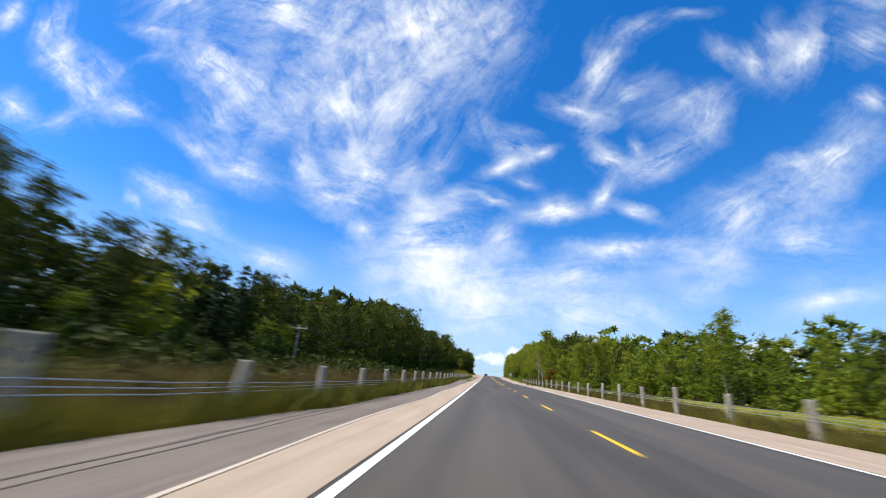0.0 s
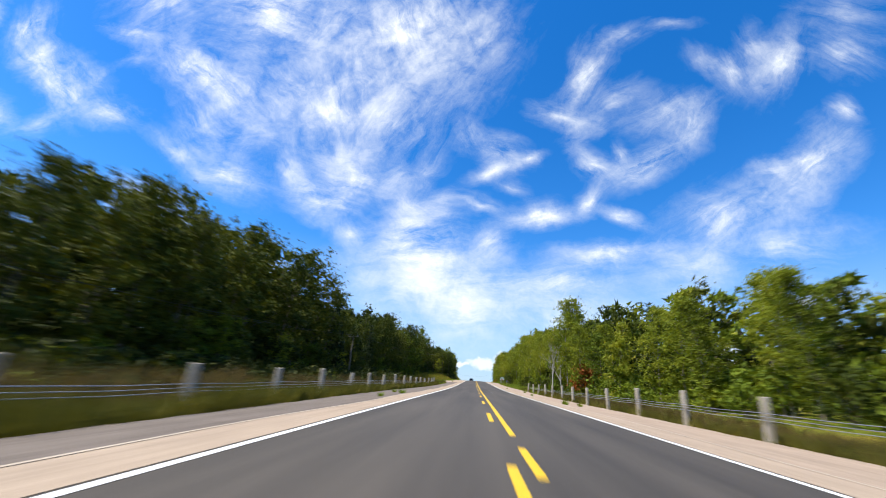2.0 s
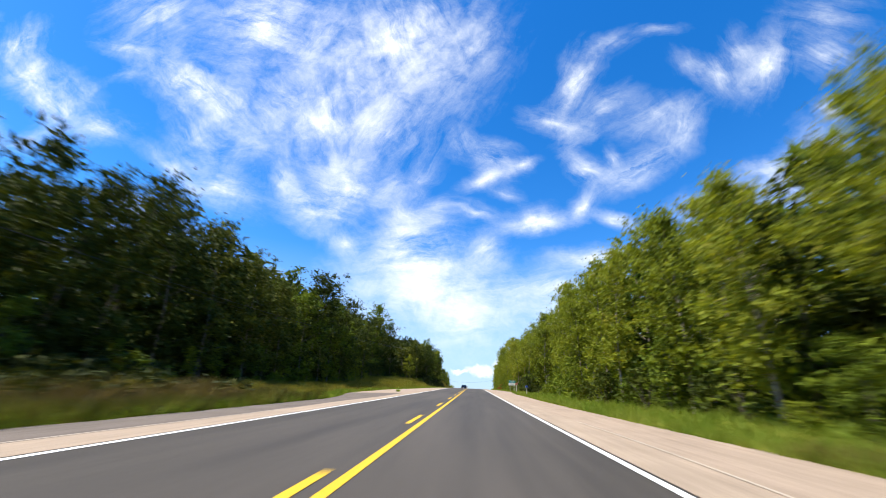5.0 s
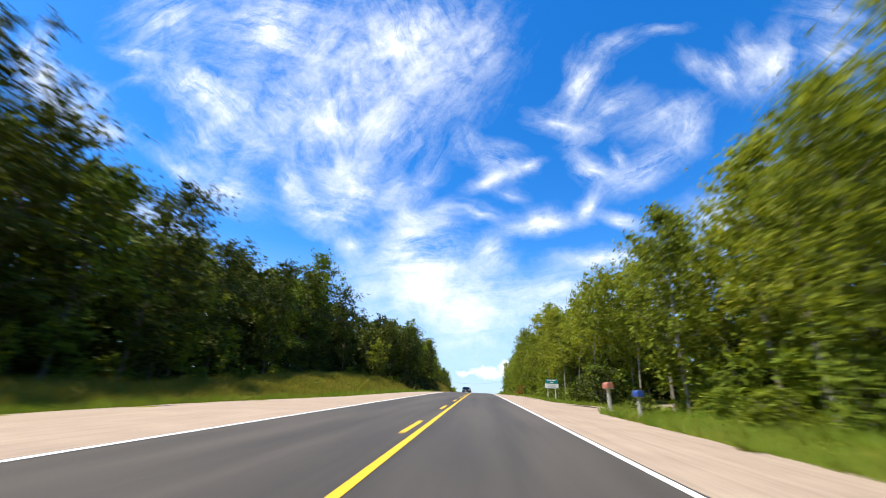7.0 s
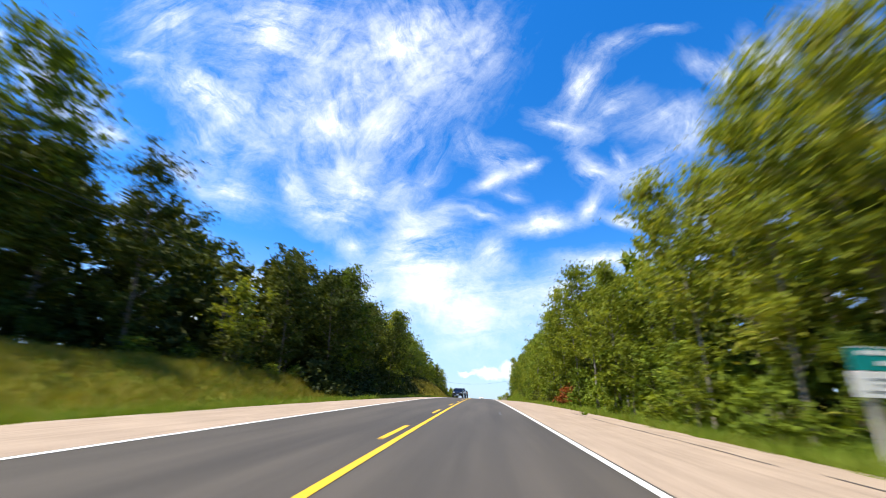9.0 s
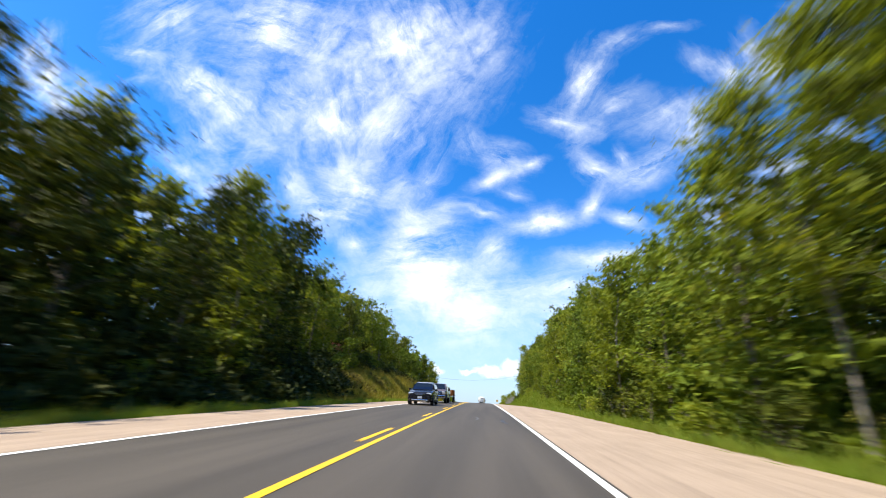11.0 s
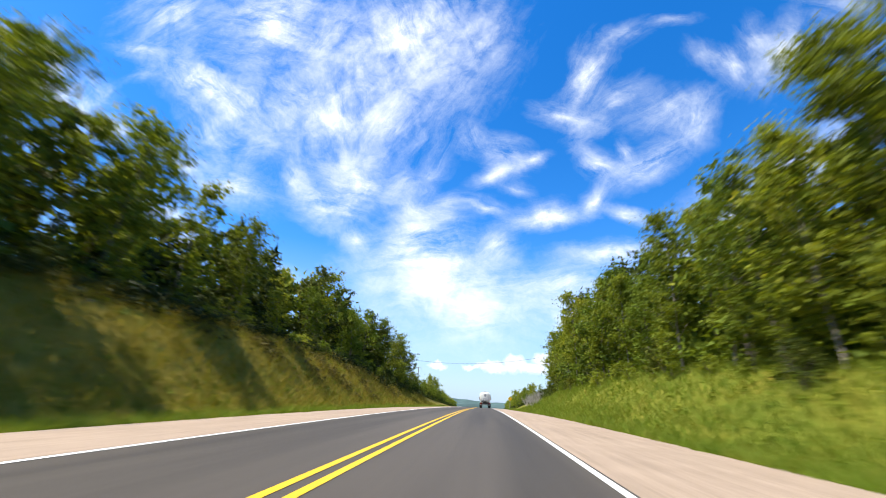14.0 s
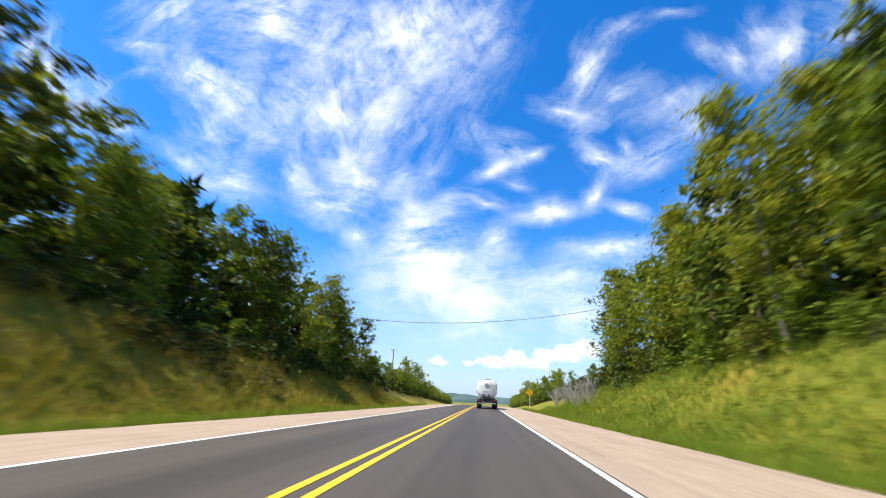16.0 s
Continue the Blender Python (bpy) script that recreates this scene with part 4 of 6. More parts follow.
def thicket():
    """Brush too dense to tell apart, under the wood."""
    # the left brush carries shade in its colour, the right has plain leaf green
    for side, front, mat in ((-1, tree_left, SHADED_BRUSH), (1, tree_right, LEAF_A)):
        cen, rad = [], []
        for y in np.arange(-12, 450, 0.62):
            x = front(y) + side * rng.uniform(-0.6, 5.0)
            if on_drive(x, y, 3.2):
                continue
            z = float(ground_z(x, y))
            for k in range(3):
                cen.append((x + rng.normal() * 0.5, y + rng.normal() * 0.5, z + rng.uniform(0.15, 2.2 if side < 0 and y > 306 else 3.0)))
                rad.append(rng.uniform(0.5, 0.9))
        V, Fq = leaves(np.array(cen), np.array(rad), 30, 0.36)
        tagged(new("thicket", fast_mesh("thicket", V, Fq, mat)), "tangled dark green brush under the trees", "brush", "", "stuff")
    # brush spilling over the lip of the left bank, shade put into its colour
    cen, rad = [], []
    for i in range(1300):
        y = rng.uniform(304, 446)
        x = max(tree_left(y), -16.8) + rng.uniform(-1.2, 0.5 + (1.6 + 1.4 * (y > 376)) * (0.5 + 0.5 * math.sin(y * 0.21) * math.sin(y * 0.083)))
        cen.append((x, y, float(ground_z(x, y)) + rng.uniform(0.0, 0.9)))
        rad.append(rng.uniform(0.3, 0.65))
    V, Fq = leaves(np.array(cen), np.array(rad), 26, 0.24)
    tagged(new("thicket", fast_mesh("thicket", V, Fq, SHADED_BRUSH)), "dark brush spilling over the lip of the bank", "brush", "", "stuff")
    # scrub between the fence and the wood, in the same shade-darkened colour
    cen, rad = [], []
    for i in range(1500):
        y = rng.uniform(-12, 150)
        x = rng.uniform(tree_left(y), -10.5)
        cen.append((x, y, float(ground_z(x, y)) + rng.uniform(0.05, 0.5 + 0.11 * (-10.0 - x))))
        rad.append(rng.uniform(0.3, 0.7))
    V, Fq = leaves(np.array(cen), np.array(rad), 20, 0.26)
    tagged(new("scrub", fast_mesh("scrub", V, Fq, SHADED_BRUSH)), "dark knee-high scrub between the fence and the wood", "brush", "", "stuff")
    # low brush crowding down to the gravel where the cut begins, also coloured for shade
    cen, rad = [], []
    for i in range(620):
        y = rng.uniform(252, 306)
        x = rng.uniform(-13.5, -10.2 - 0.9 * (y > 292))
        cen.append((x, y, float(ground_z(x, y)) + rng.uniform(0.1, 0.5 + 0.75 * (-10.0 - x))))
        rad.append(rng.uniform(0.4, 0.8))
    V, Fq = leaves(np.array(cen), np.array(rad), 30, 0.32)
    tagged(new("thicket", fast_mesh("thicket", V, Fq, SHADED_BRUSH)), "low dark brush crowding the foot of the bank", "brush", "", "stuff")
    # loose leaf filling that blackens the wood's inside, with shade in both colours
    for mat, lab, sides in ((SHADED_BRUSH, "brush inside the wood, darkened for its deep shade", ((1, tree_right, -30, 470, 6.0), (-1, tree_left, 130, 436, 7.0))), (NEEDLE, "dense spruce boughs filling the wood, darkened for shade", ((-1, tree_left, -30, 150, 7.5),))):
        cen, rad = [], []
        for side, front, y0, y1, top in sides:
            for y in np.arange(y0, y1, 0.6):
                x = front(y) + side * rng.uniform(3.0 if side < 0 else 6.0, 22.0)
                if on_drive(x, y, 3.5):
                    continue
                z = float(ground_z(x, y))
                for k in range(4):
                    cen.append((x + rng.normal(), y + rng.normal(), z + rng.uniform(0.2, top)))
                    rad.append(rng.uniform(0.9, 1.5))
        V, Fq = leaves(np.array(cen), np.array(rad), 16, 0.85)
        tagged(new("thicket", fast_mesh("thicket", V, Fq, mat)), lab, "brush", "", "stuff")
    # brush over the crest
    cen, rad = [], []
    for side, x0, x1, y0, y1, high in ((-1, 14.0, 18.0, 404, 600, 2.4), (1, 14.0, 18.0, 414, 600, 2.0)):
        for y in np.arange(y0, y1, 0.7):
            x = side * rng.uniform(x0, x1)
            z = float(ground_z(x, y))
            for k in range(3):
                cen.append((x, y + rng.normal() * 0.4, z + rng.uniform(0.1, high * (abs(x) - x0 + 1.2) / (x1 - x0))))
                rad.append(rng.uniform(0.4, 0.8))
    V, Fq = leaves(np.array(cen), np.array(rad), 26, 0.30)
    tagged(new("thicket", fast_mesh("thicket", V, Fq, LEAF_C)), "dark green brush along the top of the cut", "brush", "", "stuff")


def crest_trees():
    """Young trees and bushes where the road tips over the crest."""
    for side, y0, y1, x0, x1, h0, h1 in ((-1, 418, 600, 15.0, 18.0, 3.2, 5.0), (1, 462, 600, 14.0, 17.0, 3.6, 5.4)):
        y = float(y0)
        while y < y1:
            src = pick(YOUNG)
            plant(src, side * rng.uniform(x0, x1), y, rng.uniform(h0, h1) / 5.6)
            y += rng.uniform(1.8, 3.4)
    for x, y, h in ((-16.0, 470.5, 7.4), (-15.6, 473.0, 6.4), (-16.0, 491.0, 8.0), (-16.3, 495.0, 7.4), (-16.6, 501.0, 6.8), (14.2, 494.0, 6.0), (14.8, 505.0, 6.4)):
        plant(YOUNG[0], x, y, h / 5.9)
    for x, y, k in ((13.0, 424.0, 0.42), (13.6, 428.0, 0.50), (12.6, 431.0, 0.44), (13.4, 435.0, 0.52), (13.0, 439.0, 0.46), (13.9, 443.0, 0.52), (13.2, 448.0, 0.46), (12.4, 427.0, 0.36), (14.4, 432.0, 0.5), (12.7, 444.0, 0.4)):
        plant(pick(TWIGGY), x, y, 2.1 * k)
    y = 306.0
    while y < 440:
        bag = SHRUB if rng.uniform() < 0.8 else YOUNG
        plant(pick(bag), tree_left(y) + rng.uniform(0.4, 2.6), y, rng.uniform(0.5, 0.9) * (1 if bag is SHRUB else 0.7))
        y += rng.uniform(1.8, 3.6)


thicket()
plant_wood()
deep_wood()
crest_trees()
for x, y, k in ((12.2, 211.5, 1.25), (13.4, 214.0, 1.4), (12.6, 217.0, 1.1), (14.5, 209.0, 1.2), (13.8, 219.5, 1.2)):
    plant(SHRUB[2], x, y, k, label="dense dark green bush beside the road sign")
plant(DEAD[0], 12.6, 126.0, 1.25, 20)
plant(DEAD[1], 13.6, 124.2, 1.3, 250)
plant(DEAD[0], 14.2, 127.6, 1.05, 140)
plant(DEAD[1], 13.4, 129.5, 1.35, 120)
plant(RED_SHRUB[0], 14.6, 112.2, 1.9, label="shrub with leaves turning orange red")
plant(RED_SHRUB[0], 10.6, 262.0, 1.0, label="shrub with leaves turning orange red")
for src, x, y, h in ((TALL[1], -26.6, 235.5, 19.5), (TALL[1], -26.0, 229.5, 15.5), (TALL[0], 20.2, 43.3, 9.0), (MAPLE[0], -13.2, 262.0, 13.5), (TALL[0], 12.8, 229.0, 13.2), (TALL[0], 13.6, 236.0, 12.8)):
    plant(src, x, y, h / HEIGHT[src.name])


# ---- grass and weeds ----
def blades(name, n, x_fn, y0, y1, hmin, hmax, width, mat, label, lean=0.35):
    y = rng.uniform(y0, y1, n)
    x = x_fn(y, rng.uniform(0, 1, n))
    z = ground_z(x, y) - 0.02
    h = rng.uniform(hmin, hmax, n) * (0.7 + 0.5 * (np.sin(y * 0.8 + x * 1.7) * np.sin(y * 0.23) * 0.5 + 0.5))
    a = rng.uniform(0, 2 * math.pi, n)
    w = width * rng.uniform(0.6, 1.4, n)
    d = np.stack([np.cos(a) * w, np.sin(a) * w, np.zeros(n)], 1)
    p = np.stack([x, y, z], 1)
    tip = p + np.stack([rng.normal(size=n) * lean * h, rng.normal(size=n) * lean * h, h], 1)
    V = np.stack([p - d, p + d, tip], 1).reshape(-1, 3)
    tagged(new(name, fast_mesh(name, V, np.arange(3 * n).reshape(-1, 3), mat)), label, "grass", "", "stuff")


blades("verge_grass", 64000, lambda y, u: edge_left(y) - 0.1 - 4.2 * u ** 1.5, 130, 450, 0.16, 0.5, 0.022, LUSH, "fresh green roadside grass with yellow seed heads")
blades("verge_grass", 80000, lambda y, u: edge_right(y) + 0.1 + 4.2 * u ** 1.5, 110, 450, 0.16, 0.5, 0.022, LUSH, "fresh green roadside grass with yellow seed heads")
blades("tall_weeds", 52000, lambda y, u: edge_left(y) - 1.8 - 5.0 * u, -8, 150, 0.45, 1.10, 0.024, DRY, "tall dry brown weeds standing along the fence")
blades("tall_weeds", 36000, lambda y, u: edge_right(y) + 0.5 + 5.0 * u, -8, 135, 0.3, 0.75, 0.022, DRY, "tall dry brown weeds standing along the fence")
blades("verge_weeds", 60000, lambda y, u: edge_left(y) - 0.15 - 2.6 * u, -8, 150, 0.35, 0.75, 0.026, GOLDEN, "knee-high golden grass and weeds along the gravel")
blades("verge_weeds", 26000, lambda y, u: edge_right(y) + 0.1 + 1.8 * u, -8, 135, 0.25, 0.6, 0.020, GOLDEN, "knee-high golden grass and weeds along the gravel")
blades("bank_grass", 46000, lambda y, u: edge_left(y) - 2.4 - 8.6 * u, 290, 440, 0.35, 0.95, 0.026, STRAW, "dry golden grass on the sunny slope", 0.5)
blades("bank_grass", 44000, lambda y, u: edge_left(y) - 2.0 - 9.0 * u, 205, 440, 0.2, 0.6, 0.028, BLADE, "rough yellow-green grass on the cut bank", 0.5)
blades("bank_grass", 34000, lambda y, u: edge_right(y) + 1.2 + 9.0 * u, 285, 440, 0.3, 0.75, 0.026, LUSH, "fresh green grass on the shaded foot of the bank", 0.5)
blades("bank_grass", 26000, lambda y, u: edge_right(y) + 2.0 + 8.5 * u, 285, 440, 0.2, 0.6, 0.028, BLADE, "rough yellow-green grass on the cut bank", 0.5)


to_wood = np.vectorize(tree_left)
to_wood_right = np.vectorize(tree_right)
blades("meadow_grass", 60000, lambda y, u: edge_left(y) - 3.0 + (to_wood(y) - 0.5 - edge_left(y) + 3.0) * u, 140, 258, 0.3, 0.75, 0.026, STRAW, "rough straw-yellow meadow grass before the wood", 0.45)
blades("meadow_grass", 18000, lambda y, u: edge_left(y) - 2.0 + (to_wood(y) + 1.5 - edge_left(y) + 2.0) * u, 140, 250, 0.2, 0.55, 0.026, LUSH, "lush green meadow grass before the wood", 0.45)
blades("meadow_grass", 40000, lambda y, u: edge_right(y) + 2.5 + (to_wood_right(y) + 2.0 - edge_right(y) - 2.5) * u, 112, 300, 0.25, 0.7, 0.026, LUSH, "lush green meadow grass before the wood", 0.45)


def bank_weeds():
    cen, rad = [], []
    for side, ef, y0, y1 in ((-1, edge_left, 205, 440), (1, edge_right, 275, 440), (1, edge_right, 0, 130), (-1, edge_left, 0, 150)):
        for i in range(330):
            y = rng.uniform(y0, y1)
            u = rng.uniform(0.12, 1) ** 0.7
            x = ef(y) + side * (1.0 + 7.5 * u)
            cen.append((x, y, float(ground_z(x, y)) + 0.12))
            rad.append(rng.uniform(0.12, 0.34))
    V, Fq = leaves(np.array(cen), np.array(rad), 30, 0.13, 0.7)
    tagged(new("broadleaf_weeds", fast_mesh("broadleaf_weeds", V, Fq, LEAF_A)), "low clumps of dark green weeds in the grass", "weeds", "", "stuff")


def bank_patches():
    """Rank brown-green weeds in drifts that run down the left bank."""
    cen, rad = [], []
    for i in range(30):
        y0 = rng.uniform(300, 436)
        u0, span = rng.uniform(0.35, 0.9), rng.uniform(0.12, 0.4)
        for k in range(34):
            u = u0 + rng.uniform(-span, span) * 0.6
            y = y0 + 3.4 * (u0 - u) + rng.normal() * 0.9
            x = edge_left(y) - 1.2 - 8.2 * u
            cen.append((x, y, float(ground_z(x, y)) + rng.uniform(0.05, 0.45)))
            rad.append(rng.uniform(0.16, 0.38))
    V, Fq = leaves(np.array(cen), np.array(rad), 26, 0.15, 0.8)
    tagged(new("bank_brush", fast_mesh("bank_brush", V, Fq, RANK)), "drifts of rank brown-green weeds on the cut bank", "weeds", "", "stuff")


bank_weeds()
bank_patches()


def weed_tuft(x, y, size):
    n = 90
    a = rng.uniform(0, 2 * math.pi, n)
    r = rng.uniform(0, 0.5, n) * size
    p = np.stack([np.cos(a) * r, np.sin(a) * r, np.full(n, -0.02)], 1)
    h = size * rng.uniform(0.3, 0.9, n)
    tip = p + np.stack([np.cos(a) * h * 0.7, np.sin(a) * h * 0.7, h], 1)
    d = np.stack([-np.sin(a), np.cos(a), np.zeros(n)], 1) * 0.02
    ob = new("weed_tuft", fast_mesh("weed_tuft", np.stack([p - d, p + d, tip], 1).reshape(-1, 3), np.arange(3 * n).reshape(-1, 3), LUSH))
    ob.matrix_world = pose(x, y, float(ground_z(x, y)) + 0.008)
    tagged(ob, "small green weed tuft growing through the gravel", "weed", "weed tufts on the shoulder")


for x, y, k in ((5.3, 81.0, 0.45), (6.0, 80.0, 0.3), (-5.4, 74.0, 0.3), (-5.3, 80.0, 0.4), (-6.2, 82.0, 0.3), (5.2, 129.0, 0.3), (6.4, 113.0, 0.35), (5.8, 101.0, 0.25), (7.2, 182.0, 0.4), (7.6, 243.0, 0.3), (-6.6, 171.0, 0.5)):
    weed_tuft(x, y, k)


# ---- small mesh builders ----
def bm_box(bm, cx, cy, cz, sx, sy, sz, bevel=0.0, top=(1.0, 1.0), turn=0.0):
    r = bmesh.ops.create_cube(bm, size=1.0)
    vs = r["verts"]
    for v in vs:
        k = top if v.co.z > 0 else (1.0, 1.0)
        x, y = v.co.x * sx * k[0], v.co.y * sy * k[1]
        v.co = (cx + x * math.cos(turn) - y * math.sin(turn), cy + x * math.sin(turn) + y * math.cos(turn), cz + v.co.z * sz)
    if bevel:
        es = list({e for v in vs for e in v.link_edges})
        bmesh.ops.bevel(bm, geom=es, offset=bevel, segments=2, affect="EDGES", profile=0.6)


def box(*args, **kw):
    bm = bmesh.new()
    bm_box(bm, *args, **kw)
    return bm


def bm_cyl(bm, p, q, r0, r1=None, sides=12):
    V, Fq = tube([p, q], [r0, r0 if r1 is None else r1], sides)
    vs = [bm.verts.new(tuple(v)) for v in V]
    for f in Fq:
        bm.faces.new([vs[i] for i in f])
    bm.faces.new([vs[i] for i in range(sides)][::-1])
    bm.faces.new([vs[sides + i] for i in range(sides)])


def cyl(p, q, r0, r1=None, sides=12):
    bm = bmesh.new()
    bm_cyl(bm, p, q, r0, r1, sides)
    bmesh.ops.recalc_face_normals(bm, faces=bm.faces)
    return bm


def bm_lathe(bm, prof, axis_x, cy, cz, sides=20):
    """A ring profile of (offset along x, radius) turned about an axis along x."""
    rings = []
    for ox, r in prof:
        rings.append([bm.verts.new((axis_x + ox, cy + r * math.cos(2 * math.pi * k / sides), cz + r * math.sin(2 * math.pi * k / sides))) for k in range(sides)])
    for a, b in zip(rings, rings[1:]):
        for k in range(sides):
            bm.faces.new((a[k], a[(k + 1) % sides], b[(k + 1) % sides], b[k]))
    bm.faces.new(rings[0][::-1])
    bm.faces.new(rings[-1])
    bmesh.ops.recalc_face_normals(bm, faces=bm.faces)


def bm_loft(bm, rings, cap=True):
    R = [[bm.verts.new(p) for p in ring] for ring in rings]
    n = len(R[0])
    for a, b in zip(R, R[1:]):
        for k in range(n):
            bm.faces.new((a[k], a[(k + 1) % n], b[(k + 1) % n], b[k]))
    if cap:
        bm.faces.new(R[0][::-1])
        bm.faces.new(R[-1])
    bmesh.ops.recalc_face_normals(bm, faces=bm.faces)


# ---- fences ----
def fence(name, lat, ys, height, label):
    root = thing(name, pose(lat, float(ys[0]), float(ground_z(lat, ys[0]))), label, "fence")
    inv = root.matrix_world.inverted()
    tops = []
    sides = 9
    V, Fq = tube([(0, 0, -0.3), (0, 0, height * 0.5), (0.01, 0, height - 0.03), (0.01, 0, height)], [0.128, 0.122, 0.115, 0.088], sides)
    V.append(np.array([0.01, 0, height + 0.004]))
    me = mesh_from("post", V, Fq + [(3 * sides + k, 3 * sides + (k + 1) % sides, len(V) - 1) for k in range(sides)], POST_WOOD)
    for y in ys:
        x = lat + rng.normal() * 0.05
        z = float(ground_z(x, y))
        p = part("post", me, None, root)
        p.matrix_local = inv @ pose(x, y, z, rng.normal() * 1.6, rng.normal() * 1.6, rng.uniform(0, 360)) @ Matrix.Diagonal((1, 1, rng.uniform(0.94, 1.05), 1))
        tops.append((x, y, z))
    for k, hz in enumerate((0.62, 0.72, 0.82)):
        pts = []
        for (xa, ya, za), (xb, yb, zb) in zip(tops, tops[1:]):
            for t in (0.0, 0.5):
                pts.append((xa + (xb - xa) * t - 0.12 * (1 if lat > 0 else -1), ya + (yb - ya) * t, za + (zb - za) * t + hz * height / 1.35 - 0.03 * (t == 0.5)))
        V, Fq = tube(np.array(pts) - np.array(root.matrix_world.translation), [0.011] * len(pts), 4)
        part("wire", fast_mesh("wire", V, Fq, STEEL), None, root, "taut steel wire")


fence("fence", 8.1, np.arange(81 - 5.05 * 17, 123, 5.05), 1.34, "round weathered wooden posts strung with three steel wires")
fence("fence", -8.0, np.arange(19.0 - 4.85 * 4, 134, 4.85), 1.30, "round weathered wooden posts with wires among tall weeds")


# ---- utility poles and cables ----
def utility_pole(x, y, height, arm=1.8):
    z = float(ground_z(x, y))
    root = thing("utility_pole", pose(x, y, z), "weathered wooden utility pole with one crossarm", "utility pole", "utility poles")
    part("pole", cyl((0, 0, -0.4), (0.03, 0, height), 0.16, 0.11, 10), POLE_WOOD, root)
    part("crossarm", box(0, -0.14, height - 0.25, arm, 0.10, 0.12, bevel=0.01), POST_WOOD, root, "pale weathered crossarm")
    for k in (-0.85, 0.0, 0.85):
        bm = bmesh.new()
        bm_cyl(bm, (k * arm / 2, -0.14, height - 0.19), (k * arm / 2, -0.14, height - 0.08), 0.02, 0.02, 8)
        bm_cyl(bm, (k * arm / 2, -0.14, height - 0.08), (k * arm / 2, -0.14, height + 0.03), 0.045, 0.03, 8)
        part("insulator", bm, STEEL, root)
    return Vector((x, y - 0.14, z + height))


def cable(a, b, sag, radius=0.016, label="thin dark overhead cable"):
    a, b = np.array(a, float), np.array(b, float)
    pts = [a + (b - a) * t - np.array([0, 0, 4 * sag * t * (1 - t)]) for t in np.linspace(0, 1, 25)]
    V, Fq = tube(pts, [radius] * 25, 5)
    tagged(new("overhead_cable", fast_mesh("overhead_cable", V, Fq, CABLE)), label, "cable", "overhead cables")


POLES = [utility_pole(x, y, h) for x, y, h in ((-21.0, 39.3, 4.2), (-21.8, 122.5, 7.1), (-20.0, 251, 9.4), (-22.2, 485, 11.2), (-27.0, 560, 11.8))]
for a, b in zip(POLES[:2], POLES[1:3]):
    for k in (-0.7, 0.7):
        cable(a + Vector((k, 0, 0)), b + Vector((k, 0, 0)), 1.1)
for k in (-0.7, 0.7):
    cable(POLES[3] + Vector((k, 0, 0)), POLES[4] + Vector((k, 0, 0)), 0.8)
# one cable across the road at the crest
pole_a = utility_pole(-24.0, 420, float(road_z(420) - ground_z(-24.0, 420)) + 10.7)
pole_b = utility_pole(24.0, 420, float(road_z(420) - ground_z(24.0, 420)) + 13.3)
cable(pole_a, pole_b, 3.3, 0.024)


# ---- signs and mailboxes ----
TEAL = simple("teal_sign_sheeting", (0.004, 0.25, 0.24), 0.45, 0, 0.05)
SIGN_WHITE = simple("white_sign_sheeting", (0.80, 0.80, 0.79), 0.45, 0, 0.04)
SIGN_GREY = simple("grey_lettering", (0.30, 0.31, 0.33), 0.5, 0, 0.05)
YELLOW_SIGN = simple("yellow_sign_sheeting", (0.80, 0.46, 0.01), 0.4, 0, 0.05)
BLACK_PAINT = simple("black_paint", (0.012, 0.012, 0.012), 0.45, 0, 0.1)
RUST_BOX = simple("faded_red_paint", (0.42, 0.16, 0.10), 0.6, 0, 0.25, 7)
BLUE_PLASTIC = simple("blue_plastic", (0.03, 0.07, 0.28), 0.4, 0, 0.1)
PALE_WOOD = bark_material("pale_sawn_wood", (0.40, 0.37, 0.31), (0.62, 0.58, 0.50))


def town_sign(x, y):
    z = float(ground_z(x, y))
    up = float(road_z(y)) - z
    root = thing("road_sign", pose(x, y, z, 0, 0, 2), "teal and white road sign on two wooden posts", "road sign")
    for k in (-0.5, 0.45):
        part("post", box(k, 0.06, (up + 1.9) / 2 - 0.15, 0.12, 0.12, up + 2.2, bevel=0.01), PALE_WOOD, root)
    a = part("name_panel", box(0, -0.02, up + 1.98, 1.52, 0.03, 0.52, bevel=0.008), TEAL, root, "teal panel with white lettering")
    b = part("lower_panel", box(0, -0.02, up + 1.43, 1.68, 0.03, 0.55, bevel=0.008), SIGN_WHITE, root, "white panel with grey lettering")
    for w, k, dz in ((0.16, -0.46, 0.13), (0.24, -0.20, 0.13), (0.52, 0.24, 0.13), (0.40, 0.02, -0.09)):
        part("lettering", box(k, -0.039, up + 1.98 + dz, w, 0.006, 0.10), SIGN_WHITE, a, "white lettering bar")
    for w, k, dz in ((0.9, -0.04, 0.12), (0.75, 0.06, 0.0), (1.15, -0.02, -0.14)):
        part("lettering", box(k, -0.039, up + 1.43 + dz, w, 0.006, 0.035), SIGN_GREY, b, "grey lettering bar")
    part("border", box(0, -0.039, up + 2.225, 1.46, 0.006, 0.018), SIGN_WHITE, a, "thin white border line")


